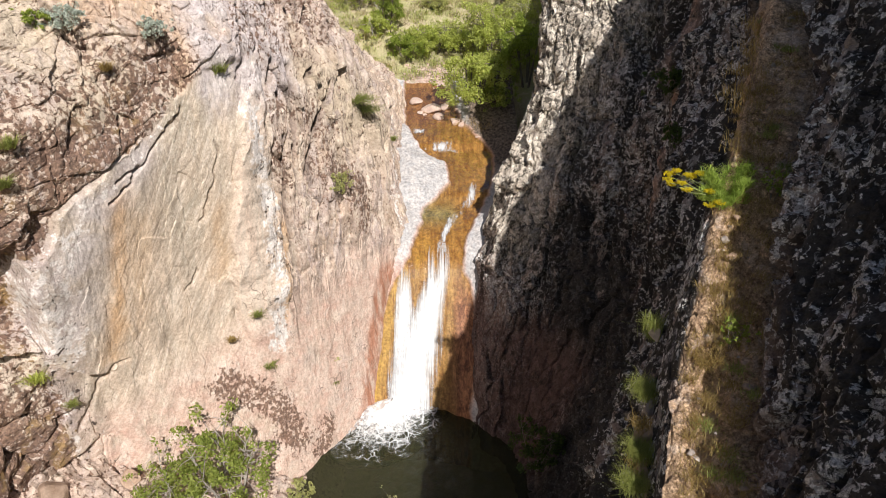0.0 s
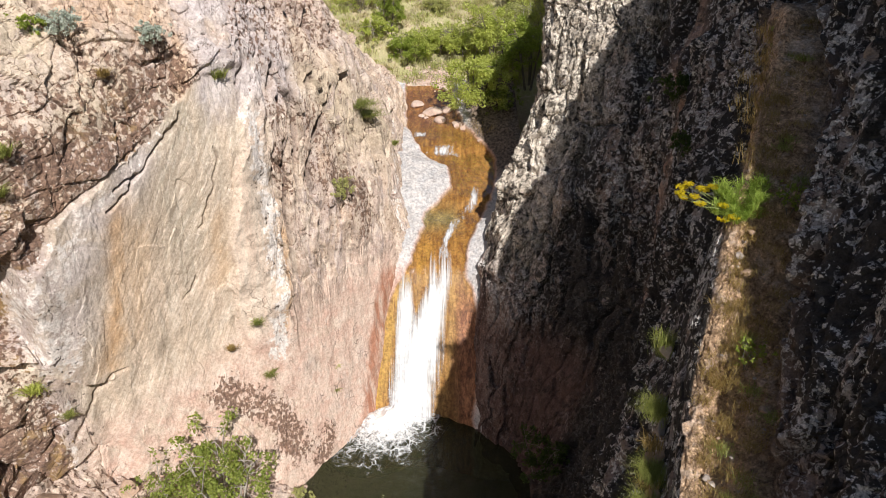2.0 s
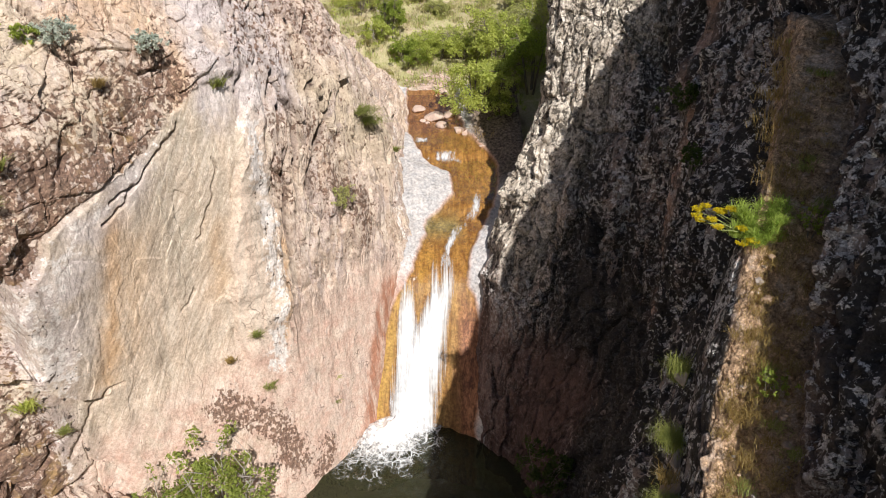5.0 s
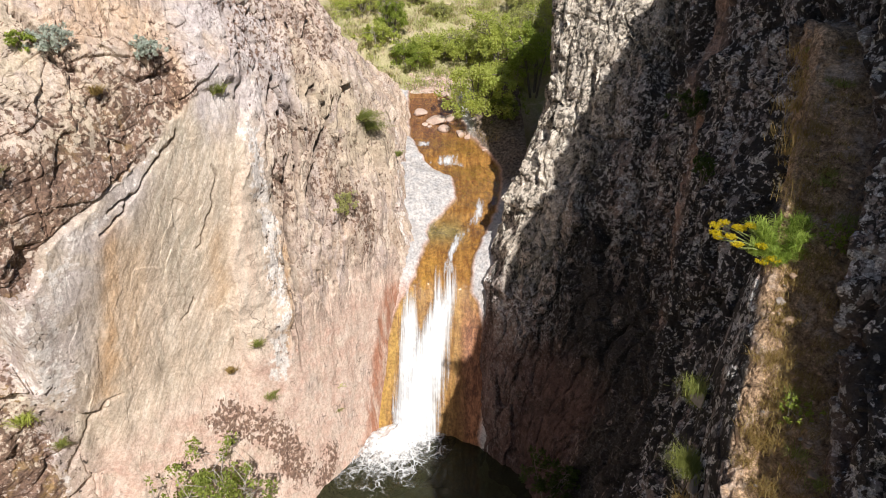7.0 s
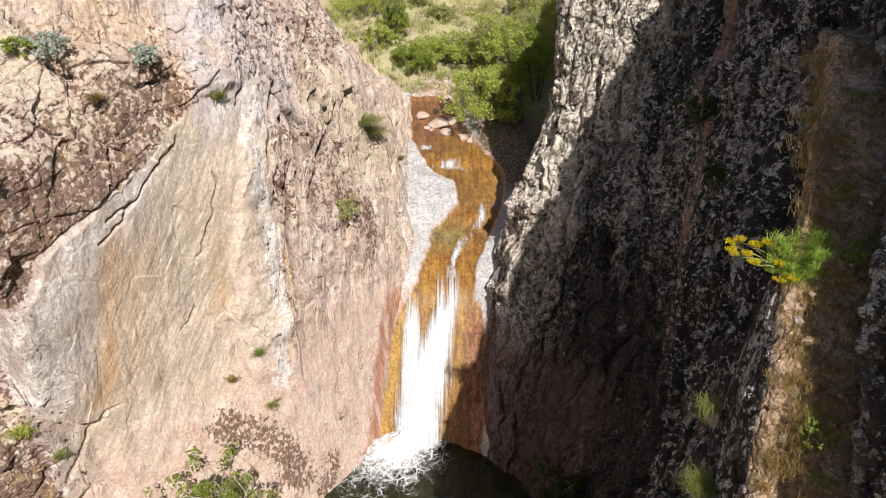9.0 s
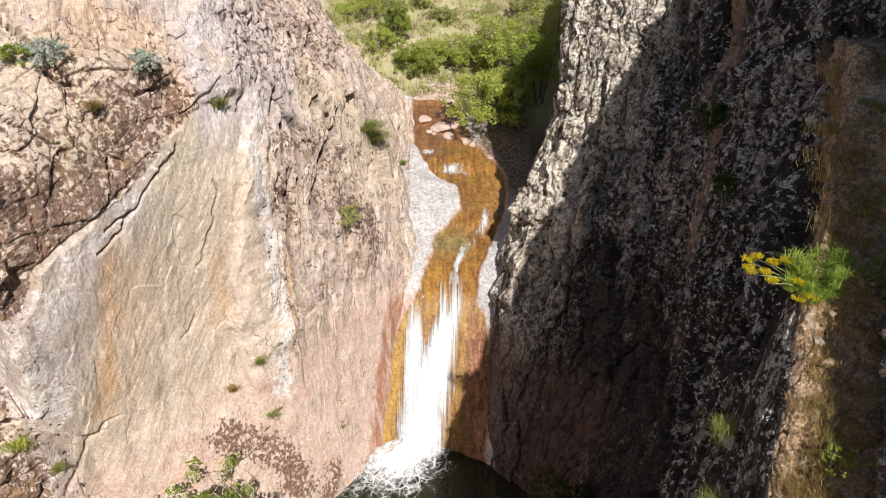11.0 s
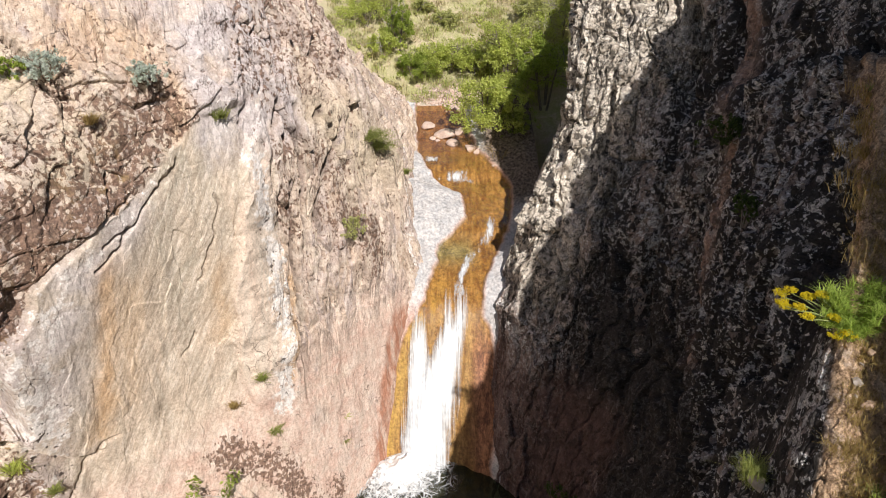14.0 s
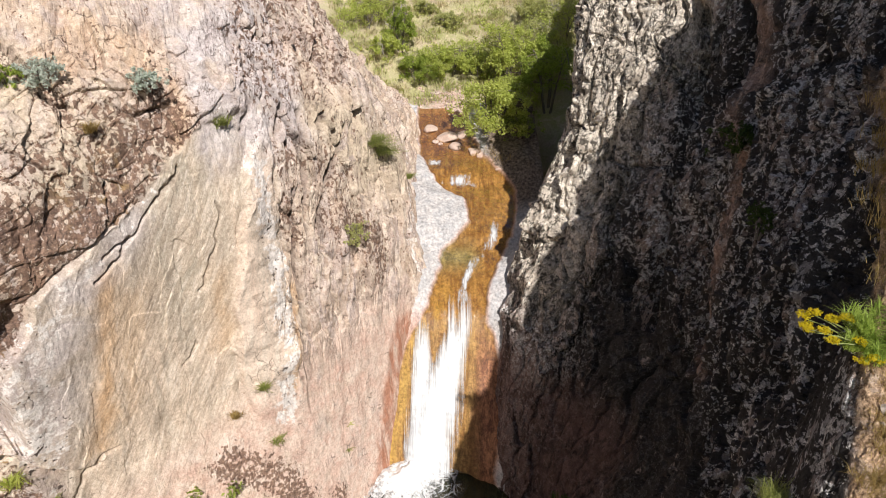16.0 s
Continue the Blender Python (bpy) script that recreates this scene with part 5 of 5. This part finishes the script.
SMALL = [
    ("rosette_plant", (-7.7, 22.1, 17.85), 0.55, GRASS, "spiky green plant rooted in a crack of the wall"),
    ("rosette_plant", (-7.45, 21.45, 8.35), 0.42, GRASS, "small green tuft on the bare wall"),
    ("rosette_plant", (-5.2, 24.4, 3.95), 0.38, LEAF_FRESH, "small green tuft on pink rock near the waterfall"),
    ("rosette_plant", (-5.2, 23.95, 2.95), 0.34, GRASS, "small pale green tuft on pink rock"),
    ("rosette_plant", (-13.1, 16.25, 9.2), 0.6, LEAF_FRESH, "leafy green plant on the rock corner"),
    ("rosette_plant", (-12.75, 16.95, 7.6), 0.4, GRASS, "small yellow-green plant on the rock corner"),
    ("rosette_plant", (-7.35, 21.6, 5.7), 0.5, GRASS, "small green tuft low on the wall"),
    ("rosette_plant", (-8.45, 20.9, 7.5), 0.35, STRAW, "small dry tuft on the wall"),
    ("rosette_plant", (-11.7, 16.4, 17.0), 0.6, GRASS, "green tuft among brown lichen"),
    ("rosette_plant", (-12.0, 16.18, 15.95), 0.5, GRASS, "green tuft among brown lichen"),
    ("rosette_plant", (-10.15, 19.45, 18.45), 0.45, STRAW, "dry yellow tuft on a rock ledge"),
    ("rosette_plant", (-2.7, 33.0, 12.05), 0.45, GRASS, "small green tuft above the stream"),
]
for k, (name, at, size, mat, label) in enumerate(SMALL):
    tuft(name, at, size, 200 + k, mat, label, 110, 0.014, 0.09 * size / 0.5, 0.9, (0.25, -0.35, -0.25), "plant")
tuft("grass_clump", (-3.85, 28.7, 15.3), 0.5, 34, GRASS, "long green grass clump hanging on the rock wall", 900, 0.012, 0.34, 1.1, (0.35, -0.25, -0.75))
tuft("grass_clump", (-3.65, 29.3, 14.7), 0.5, 39, GRASS, "long green grass clump hanging on the rock wall", 700, 0.012, 0.34, 1.1, (0.35, -0.25, -0.75))
bush("hanging_shrub", (-4.6, 26.05, 11.95), 0.8, 0.7, 35, LEAF_PALE, "thin pale green plants on a rock ledge", 1200, 0.09, 4, 24, 0.015, 0.9, "shrub")
bush("silver_shrub", (-8.98, 20.65, 19.42), 0.30, 0.42, 36, LEAF_BLUE, "grey-blue cushion shrub on the wall", 1500, 0.07, 4, 22, 0.015, 1.0, "shrub")
bush("silver_shrub", (-11.0, 19.3, 19.9), 0.34, 0.6, 37, LEAF_BLUE, "grey-blue cushion shrub on the wall", 1900, 0.07, 4, 24, 0.015, 1.0, "shrub")
bush("silver_shrub", (-11.6, 18.9, 19.9), 0.3, 0.4, 38, LEAF_DEEP, "green cushion shrub on the wall", 1200, 0.07, 4, 20, 0.015, 1.0, "shrub")
for k, (x, y, z, a, b, c) in enumerate([(-12.6, 16.4, 4.1, 1.0, 0.8, 0.7), (-11.4, 15.9, 3.35, 0.9, 0.7, 0.5), (-13.4, 15.4, 4.9, 0.9, 0.8, 0.8), (-11.7, 17.0, 3.9, 0.55, 0.5, 0.5), (-12.2, 15.2, 4.25, 0.7, 0.6, 0.5), (-8.3, 18.9, 0.4, 0.9, 0.7, 0.4), (-13.0, 17.0, 4.3, 0.5, 0.4, 0.4)]):
    stone("rock", (x, y, z), (a, b * 0.9, c), 60 + k, STONE_BROWN, "angular brown rock at the foot of the wall", "rock", 0.9 * k, 13, "rocks at the foot of the wall")

# ---- gully on the right ----
GULLY = np.array([RIM[7:12], FOOT[7:12]])


def gully_at(u, f):
    """A place on the gully floor: u -1..3 along it downhill, f 0..1 from its rim to the wall behind."""
    a, b = spline(GULLY[0], np.array([u + 1.0]))[0], spline(GULLY[1], np.array([u + 1.0]))[0]
    return a * (1 - f) + b * f


def gully_grass():
    rng = np.random.RandomState(17)
    spots = {True: [], False: []}
    for k in range(420):
        u, f = rng.uniform(-0.8, 2.6), rng.uniform(0.08, 0.95)
        if f > 0.45 and rng.rand() < 0.6:
            continue
        spots[rng.rand() < 0.85 or f < 0.3].append(gully_at(u, f))
    for dry, mat, count, label in ((True, STRAW, 9000, "short dry straw grass on the gully floor"), (False, GRASS, 1800, "sparse green grass on the gully floor")):
        ob = new("gully_grass", mesh_of("gully_grass", *blades(rng, spots[dry], count, 0.15, 0.005, 0.08, 1.3), mat))
        tagged(ob, label, "grass", kind="stuff")


gully_grass()
rng = random.Random(4)
for k in range(70):
    at = gully_at(rng.uniform(-0.6, 2.5), rng.uniform(0.1, 0.95))
    r = 0.03 + 0.07 * rng.random() ** 2
    stone("loose_stone", tuple(at + np.array([0, 0, 0.02])), (r * 1.2, r, r * 0.7), 300 + k, (STONE_GREY, STONE_BROWN)[k % 2], "loose angular stone on the gully floor", "stone", k * 1.1, 16, "loose stones in the gully")


def fennel(at):
    """A fennel plant: feathery leaves, bent stalks and flat yellow umbels."""
    rng = np.random.RandomState(77)
    top = empty("fennel", tuple(at))
    fronds = []
    for k in range(46):
        a = rng.rand() * 6.28
        reach = np.array([math.cos(a) * 0.42 - 0.12, math.sin(a) * 0.42, 0.25 + 0.65 * rng.rand()])
        for j in range(9):
            f = 0.25 + 0.75 * j / 8
            c = reach * f - np.array([0, 0, 0.15 * f * f])
            v, q = blades(rng, [c], 11, 0.20, 0.0065, 0.022, 1.3)
            fronds.append((v, q))
    part("foliage", mesh_of("foliage", *join(fronds), FENNEL), top)
    for k, (dx, dy, dz) in enumerate([(-0.95, -0.1, 0.45), (-0.8, 0.05, 0.55), (-1.1, 0.05, 0.38), (-0.62, 0.0, 0.6), (-1.2, -0.05, 0.5), (-0.45, -0.15, 0.3), (-0.5, -0.35, 0.12), (-1.0, 0.15, 0.6), (-0.88, -0.22, 0.36), (-1.12, 0.2, 0.52), (-0.72, 0.16, 0.48), (-0.35, -0.42, 0.2)]):
        pts = [(0, 0, 0), (dx * 0.35, dy * 0.3, 0.22), (dx * 0.75, dy * 0.8, 0.30 + (dz - 0.3) * 0.6), (dx, dy, dz)]
        stalk = part("stalk", mesh_of("stalk", *tube(pts, [0.014, 0.012, 0.009, 0.006], 5), STEM, True), top)
        dots = []
        for j in range(22):
            a, r = rng.rand() * 6.28, 0.13 * math.sqrt(rng.rand()) * 0.75
            c = np.array([dx + r * math.cos(a), dy + r * math.sin(a), dz + 0.07 - 1.2 * r * r])
            dots.append(tube([(dx, dy, dz), tuple(c)], [0.002, 0.002], 3))
            dots.append(leaves(rng, [c], 0.032, 14, 0.026, 1.0))
        part("umbel", mesh_of("umbel", *join(dots), YELLOW), stalk, "flat yellow umbel of tiny flowers")
    return tagged(top, "green fennel with yellow umbels on the gully rim", "fennel plant")


fennel((5.35, 11.0, 17.6))
tuft("tall_grass", (4.3, 10.6, 14.9), 0.42, 401, GRASS, "tall green grass tuft on the shaded rock", 700, 0.003, 0.10, 0.8)
tuft("tall_grass", (3.9, 9.6, 14.3), 0.34, 402, GRASS, "yellow-green grass tuft under the gully rim", 900, 0.003, 0.12, 1.1)
tuft("tall_grass", (3.6, 8.6, 13.7), 0.34, 403, GRASS, "yellow-green grass tuft under the gully rim", 900, 0.003, 0.12, 1.1)
tuft("tall_grass", (3.4, 8.1, 13.4), 0.34, 404, GRASS, "yellow-green grass tuft under the gully rim", 900, 0.003, 0.12, 1.1)
tuft("dry_grass", tuple(gully_at(0.05, 0.2)), 0.6, 405, STRAW, "tall dry grass stalks on the gully rim", 60, 0.004, 0.22, 0.4)
tuft("dry_grass", tuple(gully_at(0.3, 0.2)), 0.5, 406, STRAW, "tall dry grass stalks on the gully rim", 50, 0.004, 0.2, 0.4)
for k, (u, f, n) in enumerate([(-0.75, 0.06, 46), (-0.5, 0.05, 50), (-0.3, 0.04, 60), (-0.12, 0.05, 50), (-0.4, 0.3, 50), (-0.2, 0.35, 60)]):
    tuft("dry_grass", tuple(gully_at(u, f)), 0.42, 420 + k, STRAW, "tall dry grass stalks on the gully rim", n, 0.006, 0.16, 0.7, (-0.25, -0.1, -0.1))
for k, (x, y, z, r) in enumerate([(3.75, 8.9, 13.75, 0.26), (3.95, 9.35, 14.1, 0.2), (3.62, 8.4, 13.35, 0.24), (4.2, 10.35, 15.15, 0.16)]):
    stone("rock", (x, y, z), (r, r * 0.8, r * 1.3), 480 + k, (STONE_BROWN, STONE_GREY)[k % 2], "angular rock lodged below the gully rim", "rock", 0.8 * k, 14, "rocks below the gully rim")
    tuft("dry_grass", (x - 0.05, y + 0.1, z + r * 0.8), 0.3, 490 + k, (STRAW, GRASS)[k % 2], "short grass rooted behind a small rock", 160, 0.006, 0.1, 0.9)
bush("weed", tuple(gully_at(1.35, 0.55)), 0.30, 0.24, 41, LEAF_DEEP, "small leafy green weed on the gully floor", 500, 0.05, 4, 14, 0.008, 1.0, "weed")
bush("weed", tuple(gully_at(0.5, 0.8)), 0.28, 0.26, 42, LEAF_DEEP, "small leafy green weed on the gully floor", 500, 0.05, 4, 14, 0.008, 1.0, "weed")
bush("shade_shrub", (3.9, 20.0, 1.5), 2.2, 1.1, 43, LEAF_SHADE_TINT, "green shrub, darkened for shade, at the shaded foot of the wall", 3500, 0.10, 5, 36, 0.03, 1.0, "shrub")
bush("shade_shrub", (7.55, 21.15, 17.3), 0.9, 0.6, 44, LEAF_SHADE_TINT, "green shrub, darkened for shade, on a ledge of the shaded wall", 1500, 0.08, 4, 24, 0.02, 1.0, "shrub")
bush("shade_shrub", (6.2, 16.5, 17.0), 0.6, 0.4, 45, LEAF_SHADE_TINT, "small green shrub, darkened for shade, on a ledge of the shaded wall", 900, 0.07, 4, 20, 0.02, 1.0, "shrub")
bush("low_shrub", (-2.4, 18.6, -0.1), 1.3, 0.5, 47, LEAF_PALE, "thin upright plant at the near edge of the pool", 500, 0.08, 6, 16, 0.015, 1.0, "shrub")
stone("rock", (-2.4, 18.3, -0.2), (1.2, 0.8, 0.4), 70, STONE_BROWN, "flat brown rock at the near edge of the pool", "rock", 0.3, 12)
